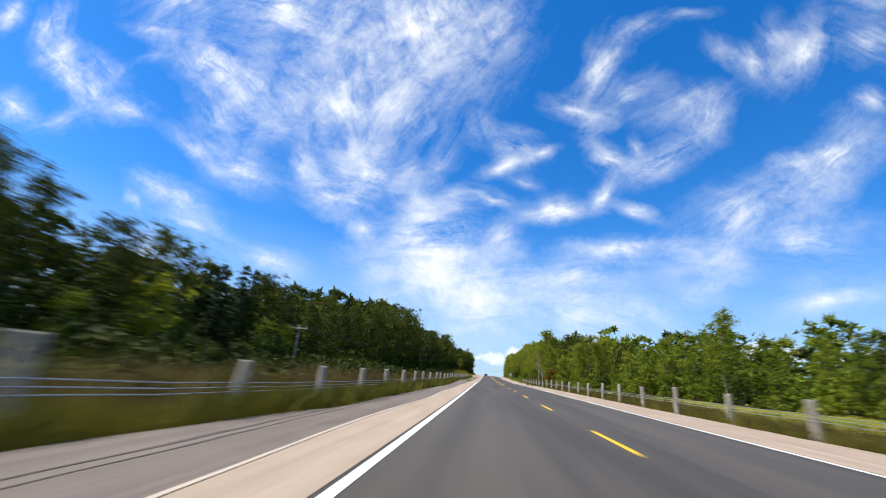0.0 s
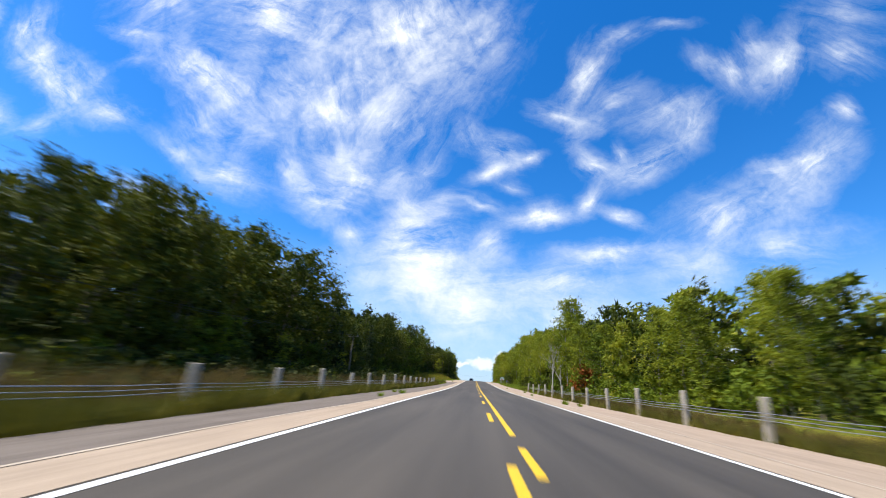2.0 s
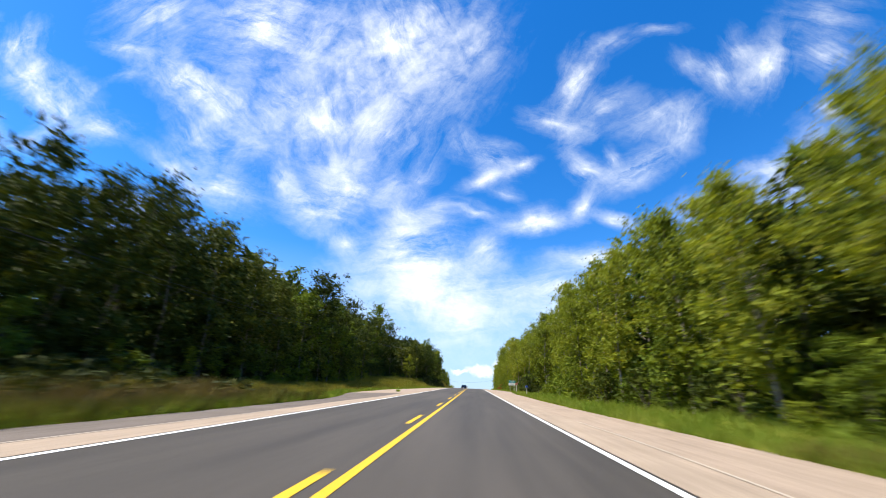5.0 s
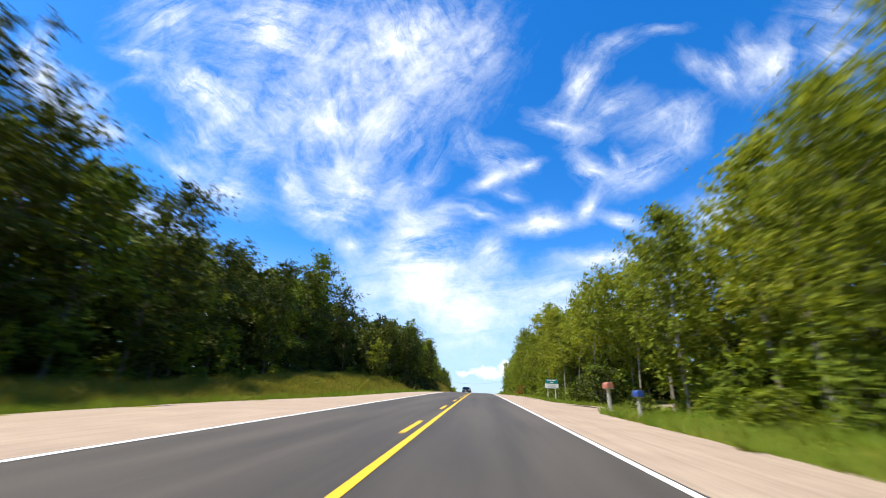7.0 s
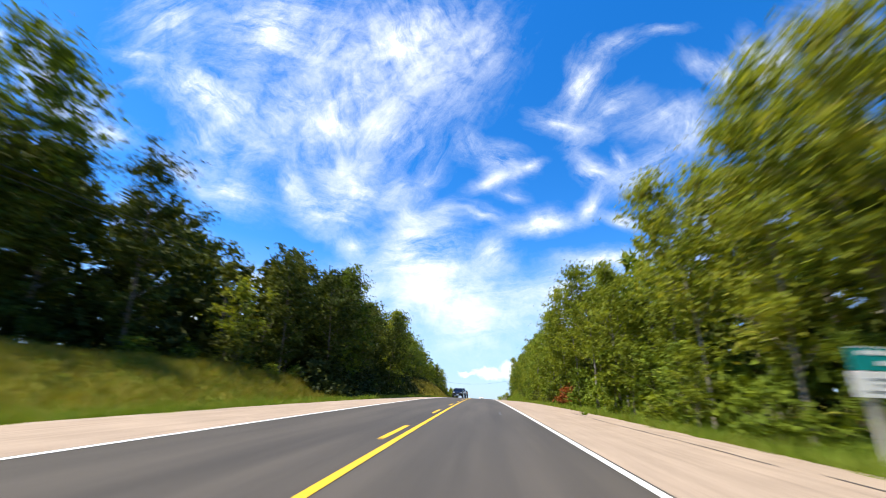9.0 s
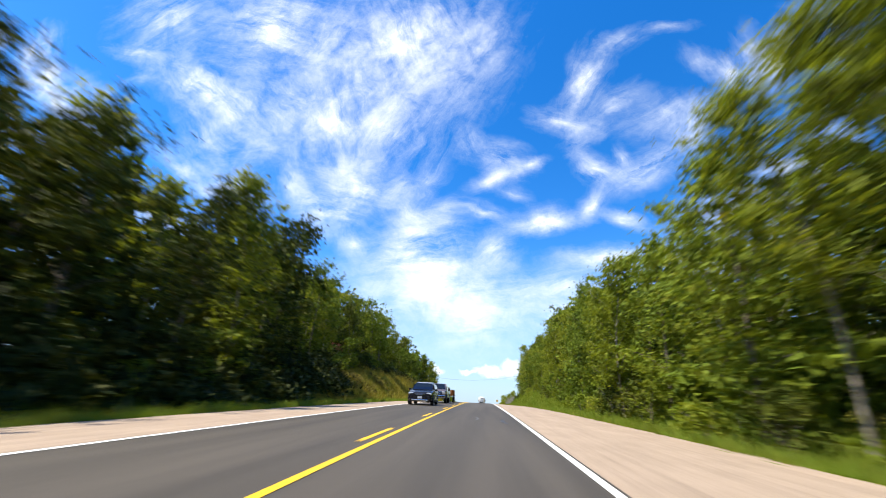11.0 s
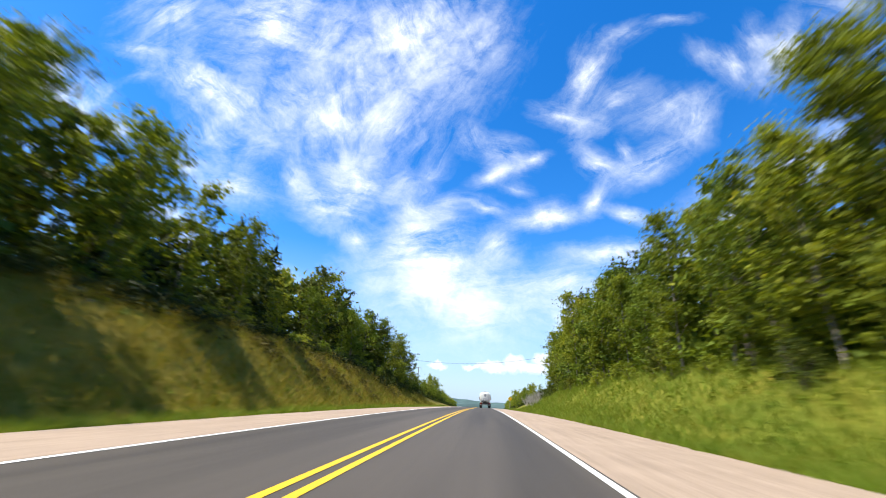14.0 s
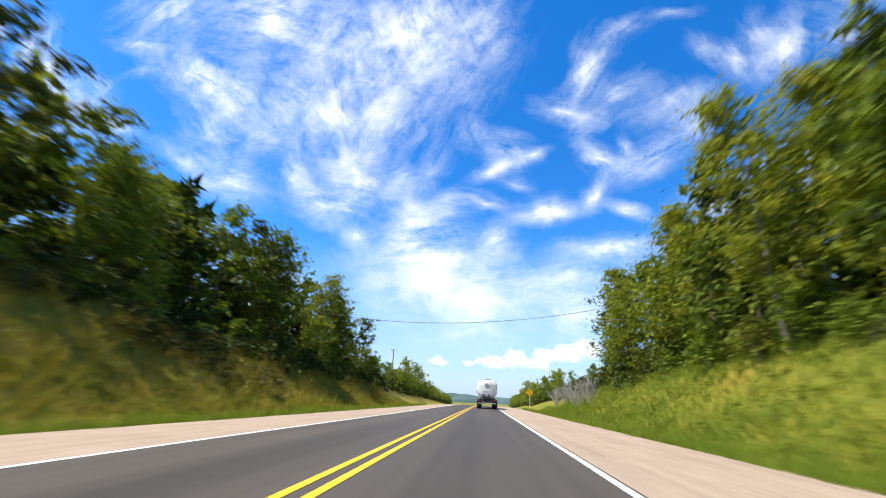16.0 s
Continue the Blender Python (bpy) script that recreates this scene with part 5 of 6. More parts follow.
def warning_sign(x, y):
    z = float(ground_z(x, y))
    root = thing("warning_sign", pose(x, y, z, 0, 0, 4), "yellow diamond warning sign with a black arrow", "road sign")
    part("post", box(0, 0.05, 1.35, 0.09, 0.09, 3.1, bevel=0.01), PALE_WOOD, root)
    bm = bmesh.new()
    bmesh.ops.create_cube(bm, size=1.0)
    for v in bm.verts:
        v.co = (v.co.x * 0.76, v.co.y * 0.02, v.co.z * 0.76)
    bmesh.ops.rotate(bm, verts=bm.verts, matrix=Matrix.Rotation(radians(45), 3, "Y"))
    bmesh.ops.translate(bm, verts=bm.verts, vec=(0, -0.02, 2.55))
    plate = part("plate", bm, YELLOW_SIGN, root)
    for cx, cz, sx, sz, tilt in ((0.02, 2.42, 0.07, 0.26, 0), (-0.03, 2.62, 0.07, 0.22, 28), (-0.08, 2.76, 0.17, 0.06, 28)):
        bm = bmesh.new()
        bmesh.ops.create_cube(bm, size=1.0)
        for v in bm.verts:
            v.co = (v.co.x * sx, v.co.y * 0.006, v.co.z * sz)
        bmesh.ops.rotate(bm, verts=bm.verts, matrix=Matrix.Rotation(radians(-tilt), 3, "Y"))
        bmesh.ops.translate(bm, verts=bm.verts, vec=(cx, -0.035, cz))
        part("symbol", bm, BLACK_PAINT, plate, "black curve arrow stroke")


def mailbox(x, y, box_mat, label, height=1.25):
    z = float(ground_z(x, y))
    root = thing("mailbox", pose(x, y, z, 0, 0, 8), label, "mailbox", "mailboxes at the driveway")
    part("post", box(0, 0, height / 2 - 0.15, 0.14, 0.14, height + 0.3, bevel=0.012), PALE_WOOD, root, "pale square wooden post")
    part("shelf", box(0, 0, height + 0.015, 0.34, 0.50, 0.03, bevel=0.006), PALE_WOOD, root)
    ring = [(0.19 * math.cos(t), 0.17 + 0.17 * math.sin(t)) for t in np.linspace(0, math.pi, 9)] + [(-0.19, 0.0), (0.19, 0.0)]
    bm = bmesh.new()
    bm_loft(bm, [[(px, -0.27, height + 0.035 + pz) for px, pz in ring], [(px, 0.27, height + 0.035 + pz) for px, pz in ring]])
    body = part("box", bm, box_mat, root)
    part("door", box(0, -0.275, height + 0.19, 0.30, 0.012, 0.26, bevel=0.004), box_mat, body)
    part("flag", box(0.205, -0.02, height + 0.30, 0.012, 0.05, 0.22, bevel=0.003), RUST_BOX, body, "small red signal flag")


town_sign(10.6, 227.4)
warning_sign(8.3, 440.0)
mailbox(8.5, 196.2, RUST_BOX, "faded red mailbox on a pale wooden post", 1.32)
mailbox(10.2, 196.6, BLUE_PLASTIC, "dark blue mailbox on a pale wooden post", 1.2)


# ---- vehicles ----
def paint(name, color, rough=0.25, metal=0.0, coat=0.6):
    m, nt, b = material(name, rough, metal)
    v = object_coords(nt)
    f = tex_noise(nt, v, 2.2, 5, 0.6)
    nt.links.new(ramp_node(nt, f, [(0.3, tuple(c * 0.82 for c in color)), (0.7, color)]), b.inputs["Base Color"])
    b.inputs["Coat Weight"].default_value = coat
    return m


SUV_BLUE = paint("dark_blue_car_paint", (0.003, 0.004, 0.013), 0.2, 0.0, 0.25)
PICKUP_PAINT = paint("silver_mauve_car_paint", (0.125, 0.100, 0.118), 0.3, 0.3)
TANK_WHITE = paint("white_tank_enamel", (0.90, 0.90, 0.88), 0.35, 0.0, 0.2)
ORANGE_PAINT = simple("rusty_orange_trailer_paint", (0.44, 0.135, 0.018), 0.5, 0, 0.4, 2.4, 0.15)
CHROME = simple("chrome", (0.75, 0.75, 0.76), 0.12, 1.0, 0.05)
RUBBER = simple("tyre_rubber", (0.018, 0.018, 0.018), 0.85, 0, 0.2, 12)
RIM = simple("alloy_rim", (0.45, 0.45, 0.46), 0.3, 0.9, 0.1)
TRIM = simple("black_plastic_trim", (0.015, 0.015, 0.016), 0.55, 0, 0.1)
GLASS_DARK = simple("tinted_car_glass", (0.010, 0.013, 0.016), 0.06, 0, 0.05)
LAMP_CLEAR = simple("headlamp_lens", (0.72, 0.74, 0.76), 0.1, 0.3, 0.1)
LAMP_RED = simple("red_tail_lamp_lens", (0.38, 0.012, 0.010), 0.15, 0, 0.1)
PLATE = simple("pale_number_plate", (0.62, 0.64, 0.68), 0.5, 0, 0.1)
FRAME = simple("dark_chassis_steel", (0.035, 0.035, 0.038), 0.6, 0.3, 0.2)


def wheel(parent, x, y, r, w, side, rim=RIM):
    bm = bmesh.new()
    bm_lathe(bm, [(-w / 2, r * 0.62), (-w / 2, r * 0.92), (-w * 0.36, r), (w * 0.36, r), (w / 2, r * 0.92), (w / 2, r * 0.62)], x, y, r, 22)
    tyre = part("wheel", bm, RUBBER, parent, "black rubber tyre")
    bm = bmesh.new()
    o = side * (w / 2 + 0.006)
    bm_lathe(bm, [(o - side * 0.05, r * 0.62), (o, r * 0.60), (o - side * 0.03, r * 0.5), (o - side * 0.03, r * 0.2), (o, r * 0.14)], x, y, r, 20)
    part("rim", bm, rim, tyre)


def ring_at(y, hw, z0, z1, r=0.12, top=1.0):
    """A rounded box section across the vehicle."""
    out = []
    for cx, cz, a0 in ((1, 1, 0), (-1, 1, 90), (-1, 0, 180), (1, 0, 270)):
        w = hw * (top if cz else 1.0)
        for k in range(4):
            a = radians(a0 + 30 * k)
            out.append((cx * (w - r) + r * math.cos(a), y, (z1 - r if cz else z0 + r) + r * math.sin(a)))
    return out


def suv(x, y):
    """Nose towards -y."""
    z = float(road_z(y)) + 0.014
    root = thing("suv", pose(x, y, z, math.degrees(math.atan(0.032))), "dark blue sport utility car facing down the oncoming lane", "car")
    bm = bmesh.new()
    bm_loft(bm, [ring_at(-2.28, 0.74, 0.36, 0.80, 0.12), ring_at(-2.20, 0.86, 0.28, 0.92, 0.14), ring_at(-1.6, 0.92, 0.24, 1.02, 0.14), ring_at(-0.85, 0.94, 0.24, 1.08, 0.12),
                 ring_at(1.2, 0.94, 0.24, 1.10, 0.12), ring_at(2.05, 0.91, 0.28, 1.10, 0.14), ring_at(2.28, 0.80, 0.38, 1.02, 0.14)])
    body = part("body", bm, SUV_BLUE, root)
    bm = bmesh.new()
    bm_loft(bm, [ring_at(-0.98, 0.80, 0.98, 1.10, 0.05), ring_at(-0.30, 0.86, 0.98, 1.58, 0.13, 0.80), ring_at(0.5, 0.88, 0.98, 1.68, 0.14, 0.80), ring_at(1.5, 0.87, 0.98, 1.63, 0.14, 0.80), ring_at(2.12, 0.80, 0.98, 1.16, 0.06, 0.9)])
    part("roof", bm, SUV_BLUE, root)
    bm = bmesh.new()
    bm_loft(bm, [ring_at(-0.93, 0.74, 1.06, 1.13, 0.03), ring_at(-0.36, 0.80, 1.06, 1.545, 0.10, 0.79)])
    part("windscreen", bm, GLASS_DARK, root, "dark tinted windscreen")
    for sd in (-1, 1):
        for y0, y1, a in ((-0.42, 0.38, 0), (0.46, 1.25, 0), (1.33, 1.75, 1)):
            bm = bmesh.new()
            q = [(sd * 0.893, y0, 1.10), (sd * 0.893, y1, 1.10), (sd * 0.745, y1 - 0.12 * a, 1.52), (sd * 0.745, y0 + (0.22 if y0 < 0 else 0), 1.52)]
            bm_loft(bm, [q, [(px + sd * 0.014, py, pz) for px, py, pz in q]])
            part("side_window", bm, GLASS_DARK, root, "dark tinted side window")
        part("headlamp", box(sd * 0.66, -2.19, 0.80, 0.36, 0.16, 0.15, bevel=0.04), LAMP_CLEAR, root)
        part("fog_lamp", box(sd * 0.68, -2.245, 0.47, 0.16, 0.06, 0.08, bevel=0.02), LAMP_CLEAR, root)
        part("tail_lamp", box(sd * 0.80, 2.14, 0.95, 0.16, 0.2, 0.26, bevel=0.04), LAMP_RED, root)
        part("mirror", box(sd * 1.03, -0.62, 1.10, 0.20, 0.12, 0.15, bevel=0.04), SUV_BLUE, root)
        part("door_seam", box(sd * 0.936, 0.42, 0.70, 0.012, 0.02, 0.62), TRIM, body)
        part("door_handle", box(sd * 0.95, 0.22, 0.92, 0.03, 0.18, 0.03, bevel=0.01), CHROME, body)
        part("sill_trim", box(sd * 0.935, 0.0, 0.30, 0.03, 2.4, 0.12, bevel=0.01), TRIM, root)
        for wy in (-1.42, 1.38):
            wheel(root, sd * 0.84, wy, 0.35, 0.24, sd)
            bm = bmesh.new()
            arc = [(wy + 0.41 * math.cos(t), 0.35 + 0.41 * math.sin(t)) for t in np.linspace(0.0, math.pi, 10)]
            V, Fq = tube([(sd * 0.925, py, pz) for py, pz in arc], [0.035] * 10, 6)
            part("wheel_arch", fast_mesh("wheel_arch", V, Fq, TRIM), None, root)
    g = part("grille", box(0, -2.27, 0.72, 0.78, 0.06, 0.16, bevel=0.02), TRIM, root)
    part("grille_bar", box(0, -2.305, 0.75, 0.74, 0.02, 0.025, bevel=0.006), CHROME, g)
    part("bumper_trim", box(0, -2.25, 0.36, 1.25, 0.08, 0.09, bevel=0.03), CHROME, root, "pale lower bumper strip")
    part("number_plate", box(0, -2.30, 0.54, 0.31, 0.015, 0.14, bevel=0.004), PLATE, root)


def pickup(x, y):
    z = float(road_z(y)) + 0.014
    root = thing("pickup_truck", pose(x, y, z, math.degrees(math.atan(0.026))), "silver pickup truck with chrome grille and dark windows", "pickup truck")
    bm = bmesh.new()
    bm_loft(bm, [ring_at(-2.95, 0.86, 0.55, 1.08, 0.10), ring_at(-2.85, 0.96, 0.50, 1.20, 0.12), ring_at(-1.6, 1.00, 0.46, 1.26, 0.10), ring_at(0.75, 1.00, 0.46, 1.26, 0.08)])
    body = part("body", bm, PICKUP_PAINT, root)
    bm = bmesh.new()
    bm_loft(bm, [ring_at(-1.62, 0.90, 1.12, 1.28, 0.05), ring_at(-0.92, 0.92, 1.12, 1.86, 0.12, 0.83), ring_at(0.45, 0.92, 1.12, 1.90, 0.12, 0.83), ring_at(0.74, 0.92, 1.12, 1.80, 0.10, 0.85)])
    part("cab", bm, PICKUP_PAINT, root)
    bm = bmesh.new()
    bm_loft(bm, [ring_at(-1.58, 0.83, 1.22, 1.32, 0.04), ring_at(-0.99, 0.86, 1.22, 1.82, 0.10, 0.82)])
    part("windscreen", bm, GLASS_DARK, root, "dark tinted windscreen")
    for sd in (-1, 1):
        part("bed_side", box(sd * 0.96, 1.86, 0.93, 0.10, 2.2, 0.72, bevel=0.03), PICKUP_PAINT, root)
        for y0, y1 in ((-0.95, -0.22), (-0.14, 0.56)):
            q = [(sd * 0.935, y0, 1.28), (sd * 0.935, y1, 1.28), (sd * 0.79, y1, 1.76), (sd * 0.79, y0 + (0.2 if y0 < -0.5 else 0), 1.76)]
            bm = bmesh.new()
            bm_loft(bm, [q, [(px + sd * 0.014, py, pz) for px, py, pz in q]])
            part("side_window", bm, GLASS_DARK, root, "dark tinted side window")
        part("headlamp", box(sd * 0.78, -2.88, 0.98, 0.34, 0.16, 0.22, bevel=0.04), LAMP_CLEAR, root)
        part("tail_lamp", box(sd * 0.98, 2.93, 0.98, 0.10, 0.08, 0.34, bevel=0.02), LAMP_RED, root)
        part("mirror", box(sd * 1.16, -1.12, 1.32, 0.24, 0.12, 0.26, bevel=0.04), TRIM, root)
        part("door_handle", box(sd * 1.005, -0.3, 1.08, 0.03, 0.18, 0.03, bevel=0.01), CHROME, body)
        part("door_seam", box(sd * 1.0, -0.18, 0.85, 0.012, 0.02, 0.72), TRIM, body)
        for wy in (-1.95, 1.75):
            wheel(root, sd * 0.88, wy, 0.40, 0.28, sd)
            arc = [(wy + 0.47 * math.cos(t), 0.40 + 0.47 * math.sin(t)) for t in np.linspace(0.0, math.pi, 10)]
            V, Fq = tube([(sd * 1.0, py, pz) for py, pz in arc], [0.04] * 10, 6)
            part("wheel_arch", fast_mesh("wheel_arch", V, Fq, TRIM), None, root)
    part("bed_floor", box(0, 1.86, 0.66, 1.84, 2.2, 0.08), TRIM, root)
    part("tailgate", box(0, 2.93, 0.93, 1.82, 0.08, 0.70, bevel=0.02), PICKUP_PAINT, root)
    part("bed_front", box(0, 0.80, 0.95, 1.82, 0.06, 0.66), PICKUP_PAINT, root)
    g = part("grille", box(0, -2.95, 0.97, 1.12, 0.06, 0.30, bevel=0.03), TRIM, root)
    for k in (-0.10, 0.0, 0.10):
        part("grille_bar", box(0, -2.985, 0.97 + k, 1.08, 0.02, 0.045, bevel=0.008), CHROME, g)
    part("front_bumper", box(0, -2.98, 0.62, 1.86, 0.16, 0.24, bevel=0.05), CHROME, root, "chrome front bumper")
    part("number_plate", box(0, -3.07, 0.63, 0.31, 0.015, 0.14, bevel=0.004), PLATE, root)


def trailer(x, y):
    """Low orange dump trailer; coupling towards -y."""
    z = float(road_z(y)) + 0.014
    root = thing("dump_trailer", pose(x, y, z, math.degrees(math.atan(0.024))), "orange steel dump trailer with striped side tape", "trailer")
    part("bed", box(0, 0.4, 0.80, 2.0, 5.0, 0.10, bevel=0.01), FRAME, root)
    for sd in (-1, 1):
        wall = part("side_wall", box(sd * 1.0, 0.4, 1.06, 0.06, 5.0, 0.58, bevel=0.01), ORANGE_PAINT, root)
        for k in range(7):
            part("side_rib", box(sd * 1.05, -1.95 + 0.78 * k, 1.05, 0.05, 0.07, 0.54, bevel=0.008), ORANGE_PAINT, wall)
        for k in range(6):
            part("tape", box(sd * 1.034, -1.56 + 0.78 * k, 0.90, 0.006, 0.34, 0.06), SIGN_WHITE if k % 2 else LAMP_RED, wall, "reflective tape strip")
        part("top_rail", box(sd * 1.02, 0.4, 1.38, 0.11, 5.06, 0.07, bevel=0.01), FRAME, root)
        for wy in (0.35, 1.2):
            wheel(root, sd * 1.08, wy, 0.36, 0.22, sd)
        part("mudguard", box(sd * 1.12, 0.78, 0.80, 0.26, 1.85, 0.05, bevel=0.015), FRAME, root)
    part("front_wall", box(0, -2.1, 1.06, 2.0, 0.06, 0.58, bevel=0.01), ORANGE_PAINT, root)
    part("tailgate", box(0, 2.9, 1.06, 2.0, 0.06, 0.58, bevel=0.01), ORANGE_PAINT, root)
    for sd in (-1, 1):
        part("drawbar", cyl((sd * 0.7, -2.05, 0.66), (0, -3.35, 0.56), 0.05, 0.05, 8), FRAME, root)
    part("chassis", box(0, 0.4, 0.66, 1.2, 5.0, 0.18, bevel=0.01), FRAME, root)
    part("jack", cyl((0.16, -2.9, 0.22), (0.16, -2.9, 0.95), 0.035, 0.035, 8), STEEL, root)


def tanker(x, y):
    """Rear face towards -y."""
    z = float(road_z(y)) + 0.014
    root = thing("tanker_truck", pose(x, y, z, 0), "white tanker truck with a rounded tank and dark chassis", "tanker truck")

    def oval(yy, k, a=1.27, b=1.10, zc=2.36):
        return [(a * k * math.copysign(abs(math.cos(t)) ** 0.66, math.cos(t)), yy, zc + b * k * math.copysign(abs(math.sin(t)) ** 0.66, math.sin(t))) for t in np.linspace(0, 2 * math.pi, 28, endpoint=False)]

    bm = bmesh.new()
    bm_loft(bm, [oval(0.0, 0.55), oval(0.06, 0.82), oval(0.16, 0.95), oval(0.34, 1.0), oval(10.4, 1.0), oval(10.6, 0.94), oval(10.72, 0.7)])
    for f in bm.faces:
        f.smooth = True
    tank = part("tank", bm, TANK_WHITE, root, "white enamelled tank shell")
    for yy in (2.9, 5.4, 7.9, 10.3):
        bm = bmesh.new()
        bm_loft(bm, [oval(yy - 0.04, 1.012), oval(yy + 0.04, 1.012)], False)
        part("band", bm, CHROME, tank, "polished band round the tank")
    part("walkway", box(0, 5.3, 3.48, 0.62, 9.6, 0.05, bevel=0.01), STEEL, root)
    for yy in (1.6, 4.2, 6.8, 9.2):
        part("hatch", cyl((0, yy, 3.48), (0, yy, 3.62), 0.26, 0.24, 14), STEEL, root)
    for sd in (-1, 1):
        part("top_rail", box(sd * 0.42, 5.3, 3.66, 0.04, 9.6, 0.04, bevel=0.01), STEEL, root)
        for yy in (0.6, 3.0, 5.4, 7.8, 10.0):
            part("rail_post", box(sd * 0.42, yy, 3.57, 0.03, 0.03, 0.2), STEEL, root)
        part("ladder_rail", box(sd * 0.2 + 0.62, -0.06, 2.3, 0.035, 0.035, 2.2), STEEL, root)
        part("mud_flap", box(sd * 0.98, 0.32, 0.62, 0.60, 0.02, 0.66, bevel=0.004), RUBBER, root)
        part("tail_lamp", box(sd * 0.98, -0.10, 0.98, 0.34, 0.06, 0.13, bevel=0.02), LAMP_RED, root)
        part("fender", box(sd * 0.98, 1.5, 1.12, 0.62, 2.9, 0.05, bevel=0.02), STEEL, root)
        for wy in (0.95, 2.2, 8.2, 9.4, 13.6):
            wheel(root, sd * 1.0, wy, 0.50, 0.52 if wy < 13 else 0.32, sd)
        part("chassis_rail", box(sd * 0.45, 6.2, 1.06, 0.14, 12.2, 0.26, bevel=0.01), FRAME, root)
        part("hose_tray", box(sd * 1.1, 5.2, 1.12, 0.22, 4.6, 0.22, bevel=0.03), STEEL, root)
    for k in range(7):
        part("ladder_rung", box(0.62, -0.06, 1.35 + 0.3 * k, 0.38, 0.03, 0.03), STEEL, root)
    part("rear_bumper", box(0, -0.08, 0.66, 2.40, 0.12, 0.16, bevel=0.02), FRAME, root)
    part("light_bar", box(0, -0.04, 1.0, 2.44, 0.08, 0.22, bevel=0.02), FRAME, root)
    part("bumper_tape", box(0, -0.147, 0.66, 2.2, 0.006, 0.06), SIGN_WHITE, root)
    for k, r in ((-0.62, 0.10), (0.28, 0.08)):
        part("discharge_pipe", cyl((k, -0.10, 1.22), (k * 0.6, -0.02, 1.75), r, r, 10), FRAME, root, "dark discharge pipe")
    part("hose", cyl((-1.0, -0.06, 1.30), (0.95, -0.06, 1.22), 0.07, 0.07, 8), RUBBER, root, "black rubber hose slung under the tank")
    part("manhole", cyl((0, -0.03, 2.75), (0, 0.06, 2.75), 0.30, 0.33, 16), STEEL, root, "round steel manhole cover")
    part("valve_box", box(-0.1, -0.02, 1.28, 0.62, 0.24, 0.34, bevel=0.04), FRAME, root)
    part("tank_sign", box(-0.15, -0.012, 2.05, 0.8, 0.02, 0.05), SIGN_GREY, root, "faint grey lettering bar")
    bm = bmesh.new()
    bm_loft(bm, [ring_at(10.95, 1.2, 0.75, 3.15, 0.16, 0.95), ring_at(12.5, 1.22, 0.65, 3.2, 0.18, 0.94), ring_at(12.9, 1.2, 0.6, 2.0, 0.16)])
    cab = part("cab", bm, TANK_WHITE, root)
    part("bonnet", box(0, 13.7, 1.25, 1.9, 1.8, 1.2, bevel=0.16), TANK_WHITE, root)
    part("sleeper_window", box(0, 10.93, 2.55, 1.1, 0.03, 0.4, bevel=0.03), GLASS_DARK, cab)
    for sd in (-1, 1):
        part("mirror", box(sd * 1.42, 12.6, 2.25, 0.26, 0.12, 0.62, bevel=0.04), TRIM, root)
        part("mirror_arm", box(sd * 1.28, 12.6, 2.5, 0.2, 0.04, 0.04), TRIM, root)
        part("fuel_tank", cyl((sd * 0.95, 11.0, 0.75), (sd * 0.95, 12.5, 0.75), 0.32, 0.32, 16), CHROME, root)
        part("exhaust_stack", cyl((sd * 0.95, 10.86, 1.2), (sd * 0.95, 10.86, 3.5), 0.07, 0.07, 10), CHROME, root)


suv(-2.35, 296.2)
pickup(-2.3, 307.3)
trailer(-2.3, 314.1)
tanker(2.15, 431.0)


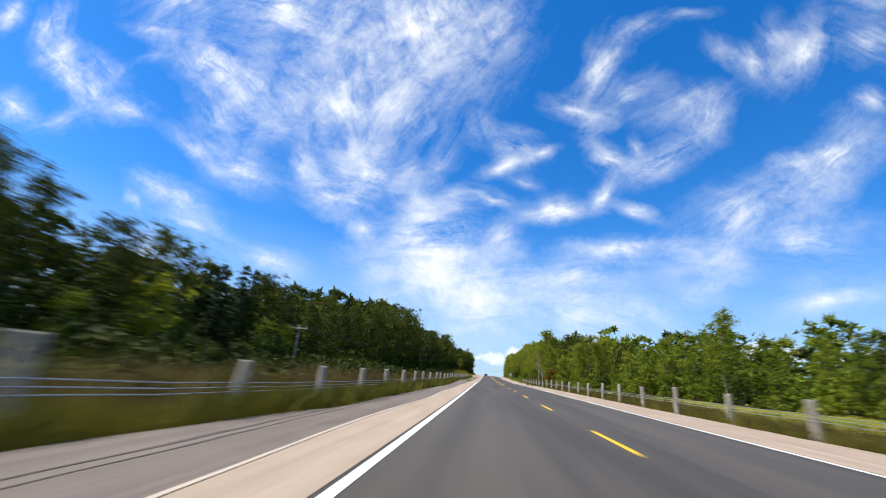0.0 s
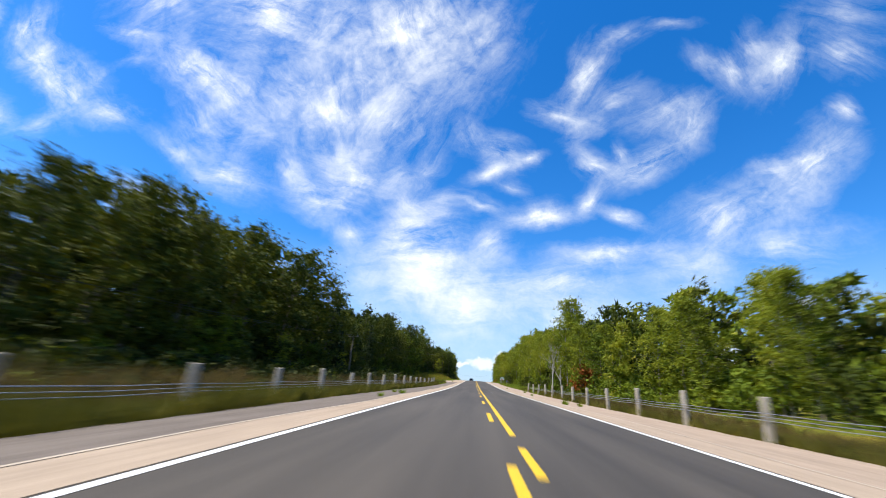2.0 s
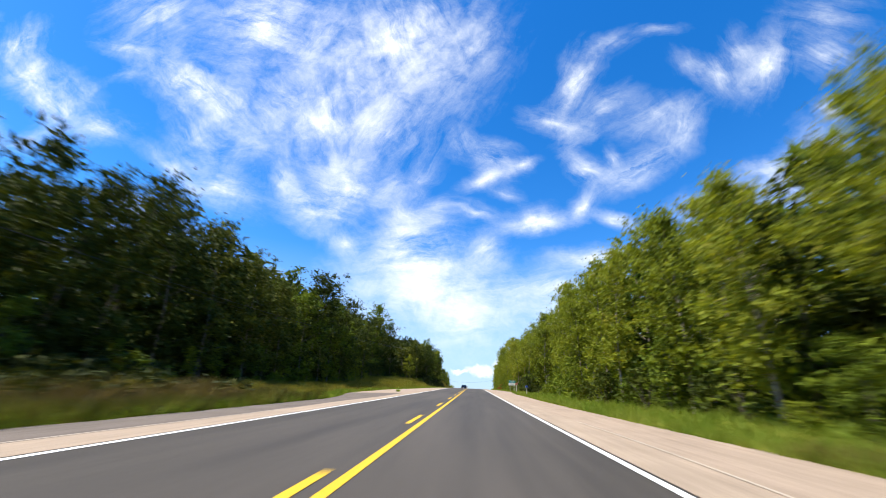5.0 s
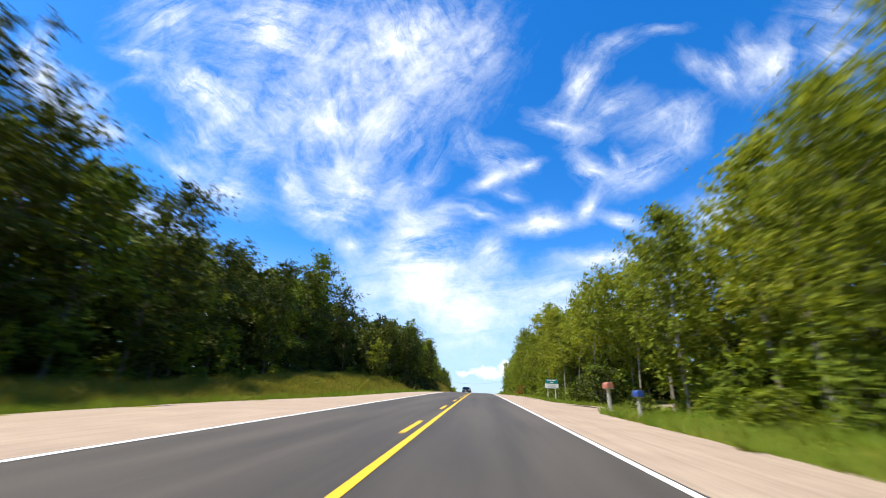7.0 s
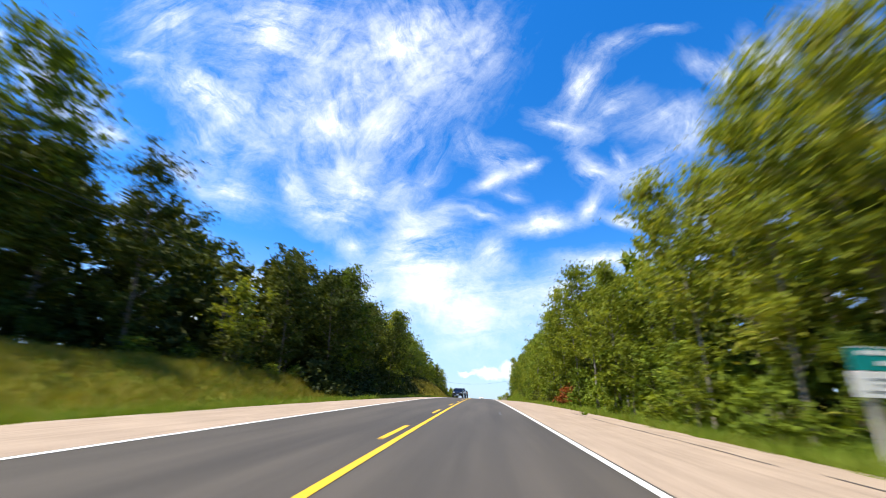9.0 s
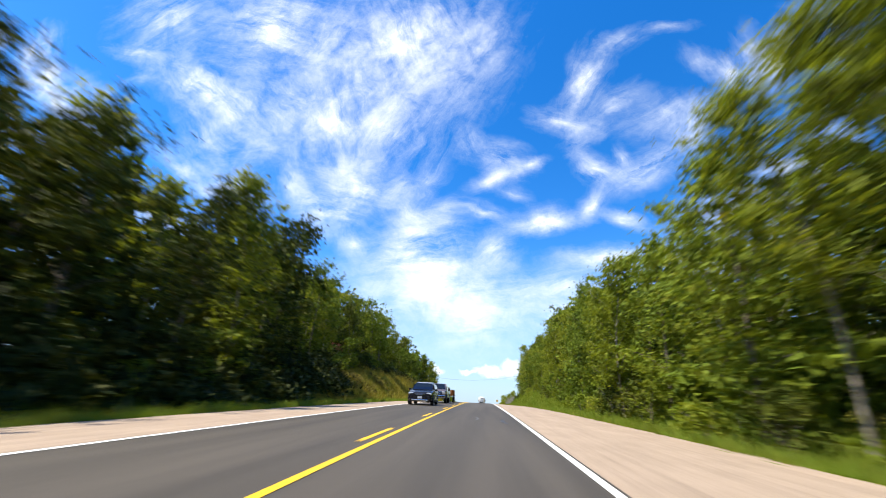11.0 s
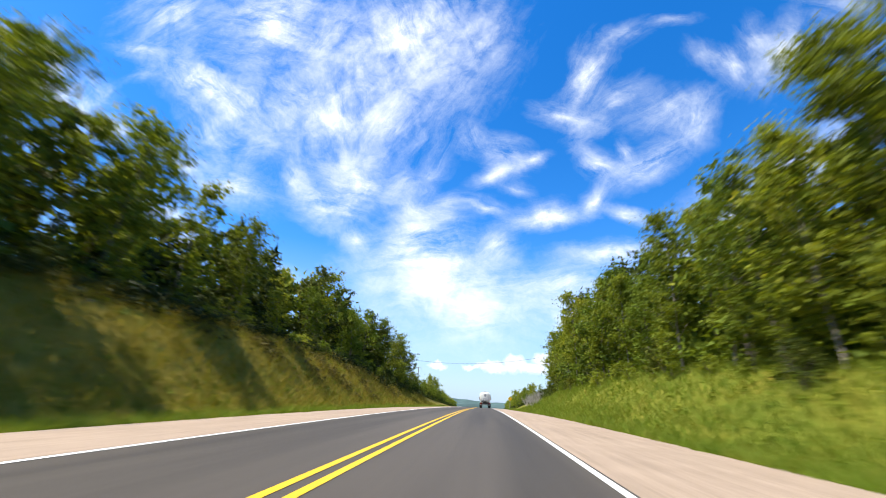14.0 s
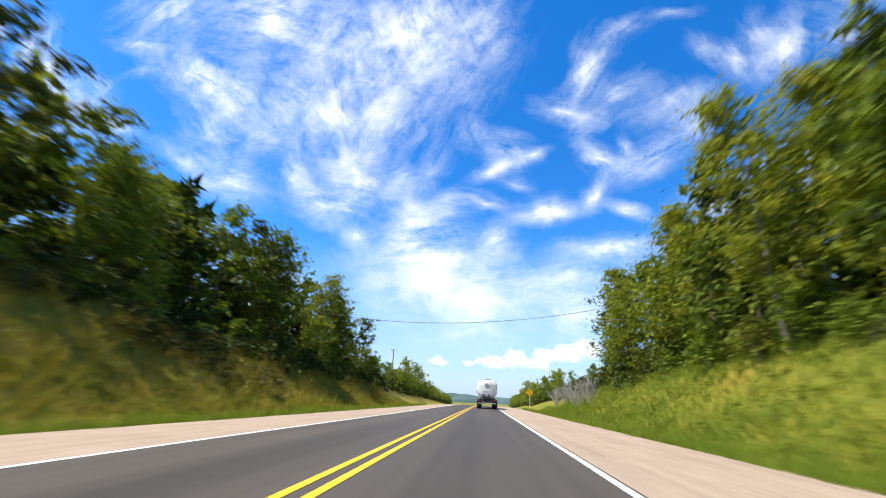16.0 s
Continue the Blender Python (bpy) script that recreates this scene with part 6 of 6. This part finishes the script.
# ---- house behind the trees ----
def house(x, y):
    z = float(ground_z(x, y))
    root = thing("house", pose(x, y, z, 0, 0, -8), "small house with pale siding and a rust red roof behind trees", "house")
    siding = simple("pale_siding", (0.55, 0.50, 0.43), 0.7, 0, 0.1, 4, 0.2)
    roof_mat = simple("rust_red_roofing", (0.42, 0.09, 0.045), 0.7, 0, 0.25, 5, 0.3)
    part("wall", box(0, 0, 1.25, 6.0, 9.0, 2.9), siding, root)
    bm = bmesh.new()
    bm_loft(bm, [[(-3.5, yy, 2.55), (0.0, yy, 4.5), (3.5, yy, 2.55), (3.5, yy, 2.70), (0.0, yy, 4.68), (-3.5, yy, 2.70)] for yy in (-4.9, 4.9)])
    roof = part("roof", bm, roof_mat, root)
    part("chimney", box(0.6, 1.5, 4.7, 0.6, 0.6, 1.2, bevel=0.02), RUST_BOX, roof)
    for yy in (-4.5, 4.5):
        bm = bmesh.new()
        bm_loft(bm, [[(-3.0, yy - 0.03, 2.69), (3.0, yy - 0.03, 2.69), (0, yy - 0.03, 4.4)], [(-3.0, yy + 0.03, 2.69), (3.0, yy + 0.03, 2.69), (0, yy + 0.03, 4.4)]])
        part("gable", bm, siding, root)
    for yy in (-2.6, 2.4):
        w = part("window", box(3.02, yy, 1.5, 0.06, 1.1, 1.1), SIGN_WHITE, root)
        part("pane", box(3.06, yy, 1.5, 0.02, 0.92, 0.92), GLASS_DARK, w)
    part("door", box(3.03, 0.0, 1.0, 0.06, 0.95, 2.05), RUST_BOX, root)


house(-24.5, 331)


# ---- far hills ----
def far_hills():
    # the pale blue in this green stands in for the haze of distance
    mat = simple("hazy_wooded_hills", (0.085, 0.130, 0.125), 0.95, 0, 0.3, 0.004, spec=0.0)
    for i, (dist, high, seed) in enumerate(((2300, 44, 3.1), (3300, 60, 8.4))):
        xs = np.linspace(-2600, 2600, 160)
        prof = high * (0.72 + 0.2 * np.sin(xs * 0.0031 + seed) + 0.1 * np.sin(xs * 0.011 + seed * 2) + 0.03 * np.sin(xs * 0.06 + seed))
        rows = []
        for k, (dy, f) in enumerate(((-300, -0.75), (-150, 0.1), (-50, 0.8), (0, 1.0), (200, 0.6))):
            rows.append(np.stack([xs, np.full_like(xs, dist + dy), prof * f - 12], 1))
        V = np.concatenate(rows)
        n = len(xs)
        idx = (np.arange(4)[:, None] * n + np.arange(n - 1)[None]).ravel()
        structure("backdrop_hills", fast_mesh("backdrop_hills", V, np.stack([idx, idx + 1, idx + n + 1, idx + n], 1), mat), "low wooded hills on the horizon, tinted blue-green for haze", "hills")


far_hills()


for s in SOURCES:
    for o in (*s.children_recursive, s):
        bpy.data.objects.remove(o)
